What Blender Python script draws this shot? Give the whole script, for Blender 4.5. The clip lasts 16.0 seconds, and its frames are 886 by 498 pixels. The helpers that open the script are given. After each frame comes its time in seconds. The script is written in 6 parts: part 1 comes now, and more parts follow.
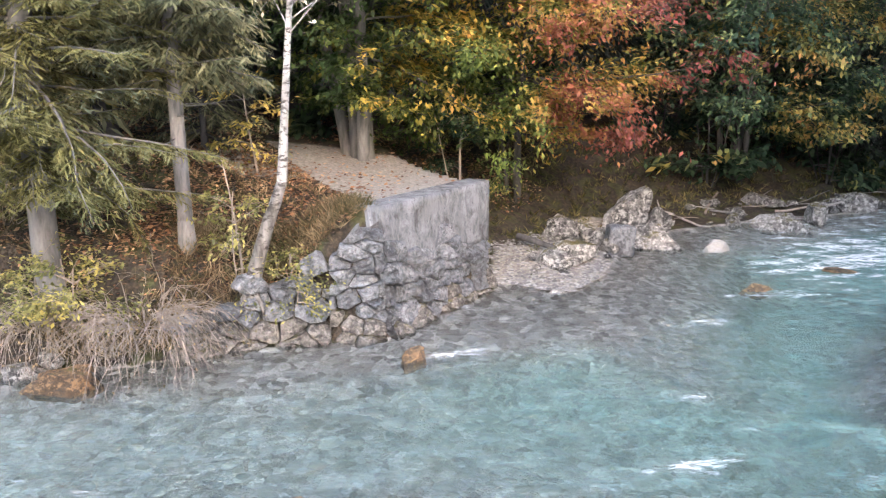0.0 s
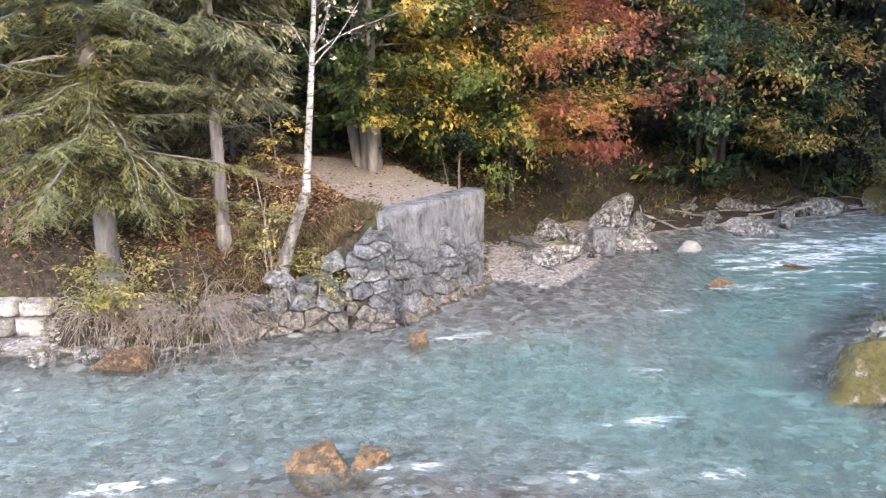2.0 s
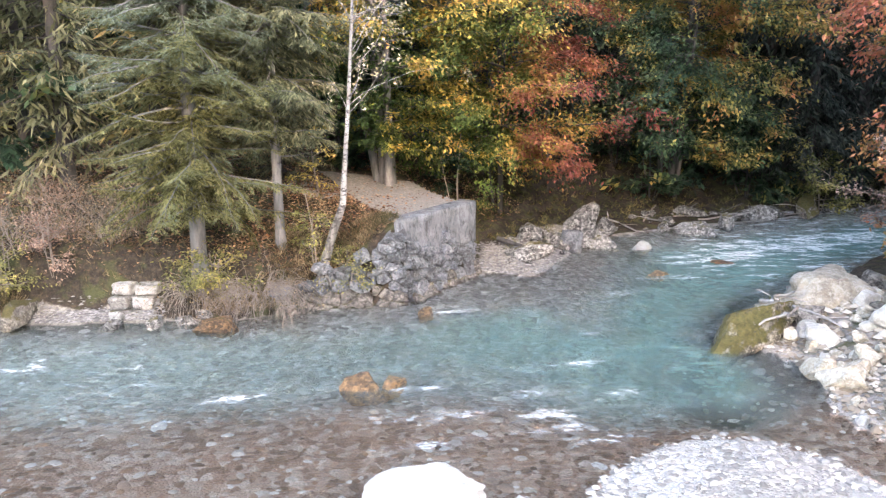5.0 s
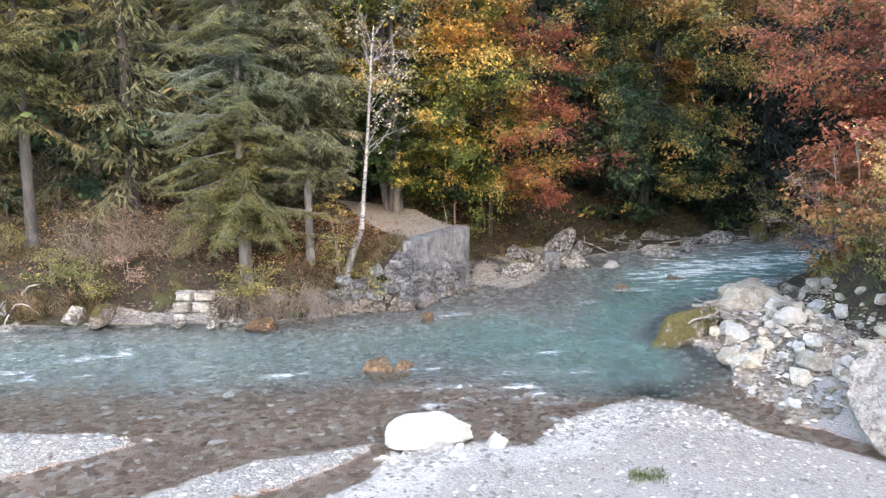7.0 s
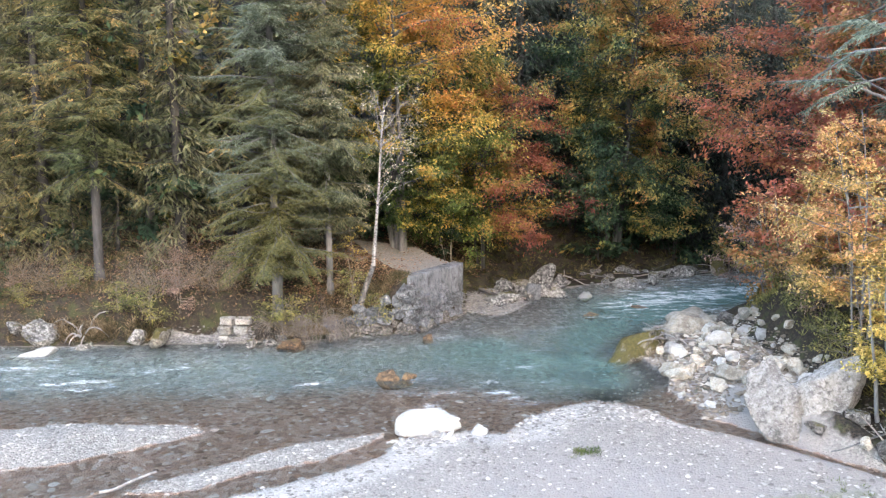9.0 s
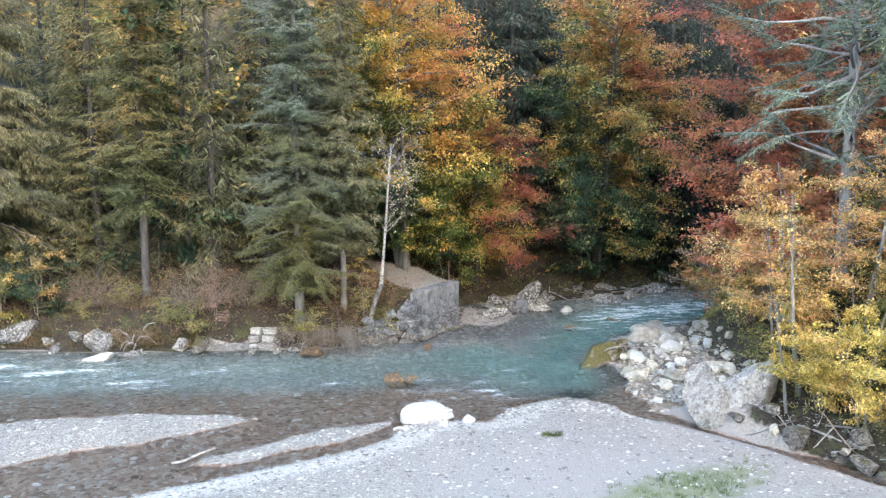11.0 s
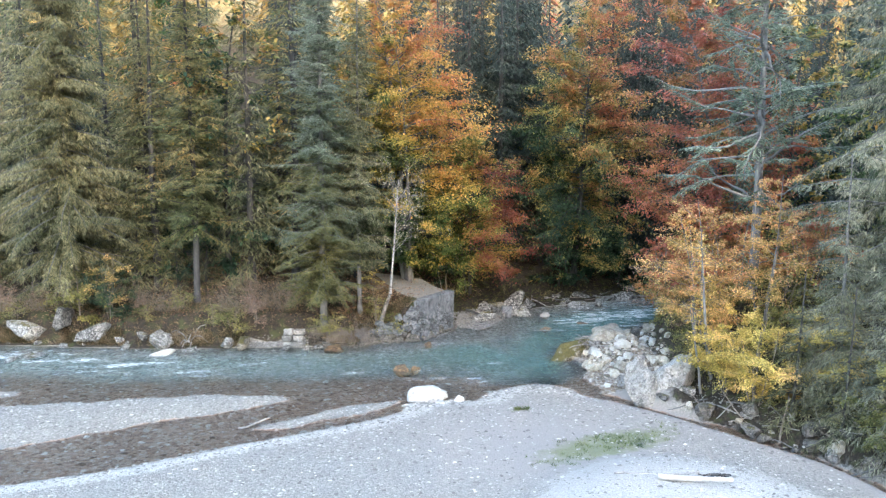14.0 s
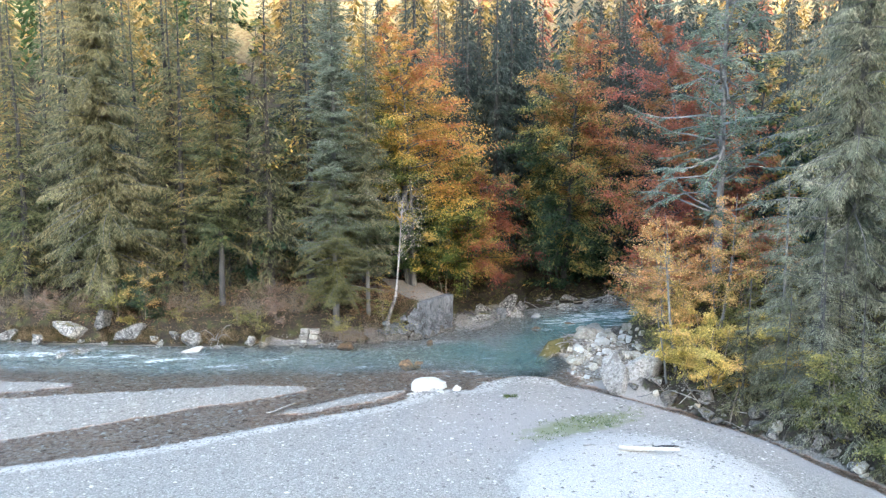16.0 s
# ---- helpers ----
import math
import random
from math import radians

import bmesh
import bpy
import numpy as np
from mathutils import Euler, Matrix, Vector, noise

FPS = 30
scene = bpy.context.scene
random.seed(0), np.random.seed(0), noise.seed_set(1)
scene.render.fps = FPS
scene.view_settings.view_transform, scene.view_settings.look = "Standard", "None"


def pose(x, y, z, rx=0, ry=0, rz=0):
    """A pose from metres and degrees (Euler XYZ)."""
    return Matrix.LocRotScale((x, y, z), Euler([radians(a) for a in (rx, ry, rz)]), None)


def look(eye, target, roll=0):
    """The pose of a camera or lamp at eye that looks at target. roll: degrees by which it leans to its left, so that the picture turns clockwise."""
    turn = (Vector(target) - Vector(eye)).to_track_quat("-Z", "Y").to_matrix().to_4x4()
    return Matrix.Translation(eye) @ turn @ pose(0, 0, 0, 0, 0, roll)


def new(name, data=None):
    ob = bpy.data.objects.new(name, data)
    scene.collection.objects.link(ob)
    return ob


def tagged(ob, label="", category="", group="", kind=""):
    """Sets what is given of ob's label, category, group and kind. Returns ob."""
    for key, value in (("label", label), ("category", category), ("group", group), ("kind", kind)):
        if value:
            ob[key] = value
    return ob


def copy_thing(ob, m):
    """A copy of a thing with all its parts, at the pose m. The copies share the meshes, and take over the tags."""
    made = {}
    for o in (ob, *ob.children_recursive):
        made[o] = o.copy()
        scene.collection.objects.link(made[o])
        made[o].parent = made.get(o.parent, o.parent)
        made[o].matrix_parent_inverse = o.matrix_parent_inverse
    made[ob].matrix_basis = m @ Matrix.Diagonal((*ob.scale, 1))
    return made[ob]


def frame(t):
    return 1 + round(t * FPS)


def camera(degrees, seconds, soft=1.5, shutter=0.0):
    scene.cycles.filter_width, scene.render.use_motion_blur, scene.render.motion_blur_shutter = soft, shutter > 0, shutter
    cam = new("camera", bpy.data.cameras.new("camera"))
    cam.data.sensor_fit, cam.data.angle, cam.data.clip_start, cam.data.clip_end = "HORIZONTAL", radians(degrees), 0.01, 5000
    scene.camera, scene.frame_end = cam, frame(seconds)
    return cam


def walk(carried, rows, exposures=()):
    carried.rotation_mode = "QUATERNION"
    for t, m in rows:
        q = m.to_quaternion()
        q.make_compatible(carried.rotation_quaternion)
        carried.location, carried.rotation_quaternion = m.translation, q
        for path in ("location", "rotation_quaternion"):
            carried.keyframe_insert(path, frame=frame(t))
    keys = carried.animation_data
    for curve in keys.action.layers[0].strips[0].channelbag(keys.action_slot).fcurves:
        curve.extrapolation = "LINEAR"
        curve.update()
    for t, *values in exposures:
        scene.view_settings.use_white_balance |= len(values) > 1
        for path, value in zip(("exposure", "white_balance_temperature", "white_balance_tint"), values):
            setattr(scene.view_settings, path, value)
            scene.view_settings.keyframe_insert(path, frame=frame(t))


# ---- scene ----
cam = camera(55.9, 16.0, soft=1.25)
PATH = [
    (0, (0.243, -1.019, 5.328), (-0.178, 28.224, -1.355), -0.12),
    (0.5, (0.264, -1.556, 5.420), (-0.188, 27.699, -1.209), -0.19),
    (1, (0.292, -2.181, 5.538), (-0.190, 27.082, -1.052), -0.30),
    (1.5, (0.329, -2.899, 5.736), (-0.189, 26.348, -0.926), -0.20),
    (2, (0.354, -3.699, 5.833), (-0.196, 25.575, -0.706), -0.37),
    (2.5, (0.368, -4.554, 6.069), (-0.206, 24.720, -0.466), -0.36),
    (3, (0.433, -5.541, 6.305), (-0.215, 23.731, -0.229), -0.39),
    (3.5, (0.473, -6.535, 6.501), (-0.203, 22.737, -0.031), -0.40),
    (4, (0.554, -7.706, 6.730), (-0.183, 21.558, 0.167), -0.42),
    (6.5, (0.656, -14.304, 7.910), (-0.013, 15.045, 1.728), -0.19),
    (7, (0.745, -15.968, 8.182), (0.053, 13.481, 2.502), -0.13),
    (7.5, (0.808, -17.487, 8.526), (0.116, 12.021, 3.159), -0.12),
    (8, (0.887, -19.126, 8.885), (0.181, 10.433, 3.812), -0.14),
    (8.5, (0.968, -20.590, 9.233), (0.243, 9.003, 4.363), -0.11),
    (9, (1.050, -22.266, 9.646), (0.319, 7.357, 4.961), -0.04),
    (11.5, (1.575, -29.994, 11.542), (0.731, -0.312, 7.272), 0.05),
    (12, (1.726, -31.634, 11.964), (0.837, -1.951, 7.708), -0.00),
    (12.5, (1.762, -33.108, 12.274), (0.889, -3.416, 8.075), 0.05),
    (13, (1.816, -34.764, 12.616), (0.943, -5.067, 8.450), 0.07),
    (13.5, (1.867, -36.258, 12.921), (0.998, -6.561, 8.758), 0.09),
    (14, (1.887, -37.934, 13.248), (1.039, -8.231, 9.121), 0.12),
    (14.5, (1.908, -39.379, 13.532), (1.071, -9.671, 9.445), 0.13),
    (15, (2.043, -40.985, 13.836), (1.163, -11.275, 9.767), 0.08),
    (15.5, (2.123, -42.389, 14.130), (1.225, -12.678, 10.071), 0.04),
    (16, (2.239, -43.981, 14.433), (1.300, -14.267, 10.410), 0.00),
]

STOPS = [(0.0, 4.16, 6850, 22), (4.0, 4.16, 6850, 22), (7.0, 3.78, 6800, 19), (9.0, 3.7, 6750, 18), (12.5, 3.62, 6250, 11), (16.0, 3.5, 6200, 11)]
walk(cam, [(t, look(eye, target, roll)) for t, eye, target, roll in PATH], STOPS)

# ---- light: shaded valley, low sun on the far slope ----
world = bpy.data.worlds.new("sky")
scene.world = world
world.use_nodes = True
wn = world.node_tree.nodes
sky = wn.new("ShaderNodeTexSky")
sky.sky_type, sky.sun_disc = "NISHITA", False
sky.sun_elevation, sky.sun_rotation = radians(10.5), radians(165)
sky.air_density, sky.dust_density, sky.ozone_density = 1.0, 2.5, 1.0
wn["Background"].inputs["Strength"].default_value = 0.15
world.node_tree.links.new(sky.outputs[0], wn["Background"].inputs["Color"])
sun = new("sun", bpy.data.lights.new("sun", "SUN"))
sun.data.energy, sun.data.angle, sun.data.color = 5.0, radians(0.6), (1.0, 0.84, 0.6)
sun.matrix_world = look((25.9 * 0.983, -96.6 * 0.983, 18.2), (0, 0, 0))


# ---- node helpers ----
def material(name):
    m = bpy.data.materials.new(name)
    m.use_nodes = True
    t = m.node_tree
    return m, t, t.nodes["Principled BSDF"], t.nodes["Material Output"]


def node(t, kind, **values):
    n = t.nodes.new(kind)
    for key, v in values.items():
        if key == "op":
            n.operation = v
        elif key == "mode":
            n.blend_type = v
        elif key == "feature":
            n.feature = v
        else:
            n.inputs[key.replace("_", " ")].default_value = v
    return n


def coords(t, scale=(1, 1, 1), world_space=True):
    """World positions, for surfaces that stay where they are built; object space for copies."""
    if world_space:
        g = t.nodes.new("ShaderNodeNewGeometry").outputs["Position"]
    else:
        g = t.nodes.new("ShaderNodeTexCoord").outputs["Object"]
    m = t.nodes.new("ShaderNodeMapping")
    m.inputs["Scale"].default_value = scale
    t.links.new(g, m.inputs["Vector"])
    return m.outputs[0]


def noise_tex(t, vec, scale, detail=4.0, rough=0.55, dist=0.0):
    n = node(t, "ShaderNodeTexNoise", Scale=scale, Detail=detail, Roughness=rough, Distortion=dist)
    t.links.new(vec, n.inputs["Vector"])
    return n.outputs["Fac"]


def ramp(t, fac, stops):
    r = t.nodes.new("ShaderNodeValToRGB")
    e = r.color_ramp.elements
    while len(e) < len(stops):
        e.new(0.5)
    for el, (p, c) in zip(e, stops):
        el.position, el.color = p, (*c, 1) if len(c) == 3 else c
    t.links.new(fac, r.inputs[0])
    return r.outputs[0]


def mix(t, fac, a, b, mode="MIX"):
    n = t.nodes.new("ShaderNodeMix")
    n.data_type, n.blend_type = "RGBA", mode
    for sock, v in ((n.inputs["Factor"], fac), (n.inputs[6], a), (n.inputs[7], b)):
        if hasattr(v, "is_linked"):
            t.links.new(v, sock)
        elif isinstance(v, tuple):
            sock.default_value = (*v, 1)
        else:
            sock.default_value = v
    return n.outputs[2]


def calc(t, op, a, b=0.0, clamp=False):
    n = t.nodes.new("ShaderNodeMath")
    n.operation, n.use_clamp = op, clamp
    for sock, v in ((n.inputs[0], a), (n.inputs[1], b)):
        if hasattr(v, "is_linked"):
            t.links.new(v, sock)
        else:
            sock.default_value = v
    return n.outputs[0]


def bump(t, height, strength, distance, out):
    b = node(t, "ShaderNodeBump", Strength=strength, Distance=distance)
    t.links.new(height, b.inputs["Height"])
    t.links.new(b.outputs[0], out.inputs["Normal"])
    return b


def attribute(t, name):
    a = t.nodes.new("ShaderNodeAttribute")
    a.attribute_name = name
    return a.outputs["Fac"]


def per_island(t):
    return t.nodes.new("ShaderNodeNewGeometry").outputs["Random Per Island"]


def per_object(t):
    return t.nodes.new("ShaderNodeObjectInfo").outputs["Random"]


def voronoi(t, vec, scale, feature="F1", randomness=1.0):
    v = node(t, "ShaderNodeTexVoronoi", feature=feature, Scale=scale, Randomness=randomness)
    t.links.new(vec, v.inputs["Vector"])
    return v


# ---- materials ----
def leaf_material(name, stops, patch=0.35, spread=0.45, shift=0.0, gloss=0.5, through_light=0.4, objects=0.15, climb=0.0, middle=0.0, sideways=0.0):
    """Leaves: colour by patches of the crown, varied leaf by leaf; thin, so that light comes through."""
    m, t, p, out = material(name)
    pos = coords(t, world_space=False)
    big = noise_tex(t, pos, patch, 2.0)
    isl = per_island(t)
    fac = calc(t, "ADD", calc(t, "MULTIPLY", calc(t, "SUBTRACT", big, 0.5), 2.2), 0.5 + shift)
    fac = calc(t, "ADD", fac, calc(t, "MULTIPLY", calc(t, "SUBTRACT", isl, 0.5), spread))
    fac = calc(t, "ADD", fac, calc(t, "MULTIPLY", calc(t, "SUBTRACT", per_object(t), 0.5), objects))
    if climb or sideways:
        sep = t.nodes.new("ShaderNodeSeparateXYZ")
        t.links.new(pos, sep.inputs[0])
        fac = calc(t, "ADD", fac, calc(t, "MULTIPLY", calc(t, "SUBTRACT", sep.outputs[2], middle), climb))
        fac = calc(t, "ADD", fac, calc(t, "MULTIPLY", sep.outputs[0], sideways), True)
    col = ramp(t, fac, stops)
    hsv = t.nodes.new("ShaderNodeHueSaturation")
    t.links.new(col, hsv.inputs["Color"])
    hsv.inputs["Saturation"].default_value = 0.95
    val = calc(t, "ADD", calc(t, "MULTIPLY", isl, 0.85), 0.53)
    t.links.new(val, hsv.inputs["Value"])
    t.links.new(hsv.outputs[0], p.inputs["Base Color"])
    p.inputs["Roughness"].default_value = gloss
    p.inputs["Specular IOR Level"].default_value = 0.25
    tr = t.nodes.new("ShaderNodeBsdfTranslucent")
    t.links.new(hsv.outputs[0], tr.inputs["Color"])
    mx = t.nodes.new("ShaderNodeMixShader")
    mx.inputs[0].default_value = through_light
    t.links.new(p.outputs[0], mx.inputs[1])
    t.links.new(tr.outputs[0], mx.inputs[2])
    t.links.new(mx.outputs[0], out.inputs["Surface"])
    return m


NEEDLE = leaf_material("needles", [(0.0, (0.11, 0.135, 0.075)), (0.45, (0.195, 0.205, 0.115)), (1.0, (0.32, 0.3, 0.17))], 0.25, 0.5)
NEEDLE_OLIVE = leaf_material("olive_needles", [(0.0, (0.11, 0.125, 0.06)), (0.45, (0.215, 0.213, 0.113)), (1.0, (0.35, 0.315, 0.165))], 0.25, 0.5)
NEEDLE_BLUE = leaf_material("blue_green_needles", [(0.0, (0.13, 0.13, 0.048)), (0.28, (0.24, 0.235, 0.09)), (0.48, (0.19, 0.208, 0.098)), (0.68, (0.145, 0.19, 0.138)), (1.0, (0.25, 0.3, 0.228))], 0.3, 0.5, climb=0.035, middle=9.0)
NEEDLE_GREY = leaf_material("grey_green_needles", [(0.0, (0.15, 0.17, 0.118)), (0.5, (0.3, 0.31, 0.217)), (1.0, (0.46, 0.45, 0.33))], 0.25, 0.5)
PINE = leaf_material("pine_needles", [(0.0, (0.13, 0.185, 0.14)), (0.5, (0.25, 0.315, 0.235)), (1.0, (0.37, 0.43, 0.32))], 0.25, 0.5)
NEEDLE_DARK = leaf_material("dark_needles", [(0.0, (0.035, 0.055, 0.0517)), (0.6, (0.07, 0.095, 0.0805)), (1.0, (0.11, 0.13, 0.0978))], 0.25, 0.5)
LARCH_GOLD = leaf_material("golden_larch_needles", [(0.0, (0.24, 0.19, 0.06)), (0.5, (0.45, 0.31, 0.09)), (1.0, (0.62, 0.4, 0.13))], 0.1, 0.5)
LARCH = leaf_material("larch_needles", [(0.0, (0.12, 0.155, 0.075)), (0.55, (0.2, 0.205, 0.09)), (0.8, (0.3, 0.24, 0.095)), (1.0, (0.46, 0.28, 0.1))], 0.25, 0.45)
BEECH_ORANGE = leaf_material("orange_beech_leaves", [(0.0, (0.07, 0.13, 0.045)), (0.25, (0.2, 0.24, 0.06)), (0.42, (0.52, 0.4, 0.08)), (0.65, (0.68, 0.4, 0.09)), (0.85, (0.6, 0.25, 0.075)), (1.0, (0.46, 0.14, 0.07))], 0.3, 0.35, shift=-0.1, climb=0.032, middle=10.0, sideways=0.055)
BEECH_GREEN = leaf_material("turning_beech_leaves", [(0.0, (0.035, 0.075, 0.045)), (0.36, (0.08, 0.14, 0.07)), (0.48, (0.24, 0.26, 0.085)), (0.64, (0.48, 0.36, 0.1)), (0.84, (0.55, 0.28, 0.1)), (1.0, (0.45, 0.16, 0.09))], 0.4, 0.3, shift=-0.08, climb=0.026, middle=10.0, sideways=0.045)
BEECH_RUST = leaf_material("rusty_beech_leaves", [(0.0, (0.1, 0.17, 0.045)), (0.35, (0.22, 0.26, 0.06)), (0.52, (0.5, 0.32, 0.07)), (0.7, (0.36, 0.13, 0.065)), (1.0, (0.24, 0.07, 0.055))], 0.35, 0.3, shift=-0.08, sideways=0.12)
BEECH_RED = leaf_material("red_beech_leaves", [(0.0, (0.3, 0.26, 0.07)), (0.3, (0.56, 0.29, 0.1)), (0.6, (0.5, 0.165, 0.1)), (1.0, (0.36, 0.11, 0.09))], 0.25, 0.4)
YELLOW = leaf_material("yellow_leaves", [(0.0, (0.5, 0.44, 0.12)), (0.3, (0.7, 0.57, 0.15)), (0.7, (0.82, 0.6, 0.18)), (1.0, (0.78, 0.48, 0.18))], 0.4, 0.5)
MAPLE = leaf_material("orange_maple_leaves", [(0.0, (0.5, 0.42, 0.14)), (0.4, (0.76, 0.54, 0.19)), (0.75, (0.8, 0.48, 0.2)), (1.0, (0.68, 0.34, 0.17))], 0.5, 0.6)
OLIVE = leaf_material("olive_leaves", [(0.0, (0.14, 0.17, 0.06)), (0.5, (0.28, 0.28, 0.1)), (1.0, (0.48, 0.4, 0.12))], 0.5, 0.5)
PALE = leaf_material("pale_birch_leaves", [(0.0, (0.3, 0.27, 0.12)), (1.0, (0.6, 0.55, 0.4))], 0.5, 0.8)
PINKISH = leaf_material("pinkish_withered_leaves", [(0.0, (0.2, 0.12, 0.09)), (0.5, (0.36, 0.23, 0.18)), (1.0, (0.48, 0.34, 0.26))], 0.8, 0.8)
GRASS = leaf_material("grass_blades", [(0.0, (0.06, 0.11, 0.03)), (1.0, (0.17, 0.2, 0.06))], 0.8, 0.6)
DRY = leaf_material("dry_grass_blades", [(0.0, (0.08, 0.1, 0.04)), (0.35, (0.15, 0.12, 0.06)), (0.7, (0.22, 0.165, 0.095)), (1.0, (0.36, 0.28, 0.18))], 1.1, 0.7)
FERN = leaf_material("undergrowth_leaves", [(0.0, (0.04, 0.06, 0.02)), (0.5, (0.12, 0.13, 0.045)), (1.0, (0.24, 0.2, 0.08))], 0.5, 0.6)
LITTER = leaf_material("fallen_leaves", [(0.0, (0.13, 0.06, 0.03)), (0.5, (0.3, 0.15, 0.075)), (1.0, (0.46, 0.3, 0.17))], 0.8, 0.9, through_light=0.1)
WITHERED = leaf_material("withered_leaves", [(0.0, (0.1, 0.08, 0.04)), (0.5, (0.22, 0.16, 0.09)), (1.0, (0.34, 0.26, 0.15))], 0.8, 0.9, through_light=0.2)


def bark_material(name, low, high, scale=6.0, patches=None):
    m, t, p, out = material(name)
    pos = coords(t, (1, 1, 0.25), False)
    f = noise_tex(t, pos, scale, 6.0, 0.65, 0.4)
    col = ramp(t, f, [(0.3, low), (0.7, high)])
    if patches:
        g = noise_tex(t, coords(t, (1, 1, 2.2), False), 5.0, 4.0, 0.7)
        col = mix(t, ramp(t, g, [(0.52, (0, 0, 0)), (0.6, (1, 1, 1))]), col, patches)
    t.links.new(col, p.inputs["Base Color"])
    p.inputs["Roughness"].default_value = 0.9
    bump(t, f, 0.7, 0.03, p)
    return m


BARK = bark_material("grey_bark", (0.08, 0.08, 0.08), (0.24, 0.24, 0.24))
BARK_GREY = bark_material("mid_grey_bark", (0.09, 0.09, 0.092), (0.26, 0.26, 0.262), 9.0)
BARK_PALE = bark_material("pale_grey_bark", (0.13, 0.13, 0.132), (0.34, 0.34, 0.342), 9.0)
BARK_DARK = bark_material("dark_bark", (0.035, 0.034, 0.034), (0.1, 0.098, 0.097))
BIRCH_BARK = bark_material("white_birch_bark", (0.2, 0.196, 0.19), (0.44, 0.436, 0.425), 5.0, (0.07, 0.065, 0.06))
BIRCH_FOOT = bark_material("mottled_birch_bark", (0.04, 0.036, 0.032), (0.3, 0.29, 0.275), 6.0, (0.05, 0.045, 0.04))
TWIG = bark_material("brown_twig_bark", (0.16, 0.135, 0.115), (0.38, 0.335, 0.29))
PALE_WOOD = bark_material("bleached_wood", (0.42, 0.4, 0.37), (0.68, 0.66, 0.62))
DEADWOOD = bark_material("weathered_wood", (0.19, 0.18, 0.17), (0.46, 0.445, 0.425))


def rock_material(name, low, high, lichen=0.5, moss=0.0, wet=0.0, relief=0.12, crusty=0.8):
    """Weathered stone: broad tone, dark lichen blotches, pale crust, fine grain."""
    m, t, p, out = material(name)
    pos = coords(t)
    obj = per_object(t)
    a = noise_tex(t, pos, 1.6, 8.0, 0.65, 0.4)
    b = noise_tex(t, pos, 9.0, 8.0, 0.75, 0.3)
    grain = noise_tex(t, pos, 45.0, 4.0, 0.7)
    col = ramp(t, calc(t, "ADD", calc(t, "MULTIPLY", a, 0.55), calc(t, "MULTIPLY", b, 0.45)), [(0.42, low), (0.57, high)])
    crust = ramp(t, noise_tex(t, pos, 7.0, 8.0, 0.8), [(0.51, (0, 0, 0)), (0.55, (1, 1, 1))])
    col = mix(t, calc(t, "MULTIPLY", crust, crusty), col, tuple(min(0.78, c * 1.7) for c in high))
    spots = ramp(t, noise_tex(t, pos, 5.5, 8.0, 0.78, 0.8), [(0.53, (0, 0, 0)), (0.57, (1, 1, 1))])
    col = mix(t, calc(t, "MULTIPLY", spots, lichen), col, (0.045, 0.045, 0.044))
    col = mix(t, calc(t, "MULTIPLY", grain, 0.3), col, tuple(c * 0.5 for c in low))
    if moss:
        geo = t.nodes.new("ShaderNodeNewGeometry")
        sep = t.nodes.new("ShaderNodeSeparateXYZ")
        t.links.new(geo.outputs["Normal"], sep.inputs[0])
        mm = calc(t, "ADD", calc(t, "MULTIPLY", sep.outputs[2], 0.3), noise_tex(t, pos, 2.2, 8.0, 0.75))
        mm = ramp(t, mm, [(0.9 - 0.45 * moss, (0, 0, 0)), (1.02 - 0.45 * moss, (1, 1, 1))])
        mcol = ramp(t, b, [(0.3, (0.05, 0.05, 0.015)), (0.7, (0.19, 0.16, 0.05))])
        col = mix(t, mm, col, mcol)
    hsv = t.nodes.new("ShaderNodeHueSaturation")
    t.links.new(col, hsv.inputs["Color"])
    t.links.new(calc(t, "ADD", calc(t, "MULTIPLY", obj, 0.5), 0.75), hsv.inputs["Value"])
    t.links.new(hsv.outputs[0], p.inputs["Base Color"])
    p.inputs["Roughness"].default_value = 0.88 - 0.45 * wet
    h = calc(t, "ADD", calc(t, "ADD", calc(t, "MULTIPLY", a, 2.0), b), calc(t, "MULTIPLY", grain, 0.2))
    bump(t, h, 1.0, relief, p)
    return m


LIMESTONE = rock_material("pale_limestone", (0.0765, 0.076, 0.0733), (0.408, 0.402, 0.381), 0.65, 0.32, crusty=0.9)
WHITE_STONE = rock_material("white_limestone", (0.53, 0.52, 0.479), (0.755, 0.735, 0.677), 0.04)
GREY_STONE = rock_material("grey_stone", (0.051, 0.052, 0.0526), (0.326, 0.325, 0.315), 0.95, 0.3, crusty=1.0)
PALE_STONE = rock_material("pale_grey_stone", (0.246, 0.238, 0.221), (0.512, 0.495, 0.456), 0.55, 0.15, relief=0.06, crusty=0.4)
SPIT_STONE = rock_material("broken_limestone", (0.284, 0.255, 0.203), (0.578, 0.53, 0.433), 0.25, relief=0.04, crusty=0.4)
MOSS_STONE = rock_material("mossy_stone", (0.13, 0.115, 0.09), (0.36, 0.33, 0.28), 0.7, 0.75)
RUST_STONE = rock_material("algae_brown_stone", (0.075, 0.05, 0.03), (0.33, 0.2, 0.1), 0.8, 0.1, 0.6)
MOSS_WEDGE = rock_material("moss_covered_stone", (0.08, 0.072, 0.05), (0.34, 0.315, 0.26), 0.85, 0.74, relief=0.14)
WALL_STONE = rock_material("wall_stone", (0.08, 0.087, 0.096), (0.25, 0.268, 0.29), 0.6, relief=0.08, crusty=0.4)
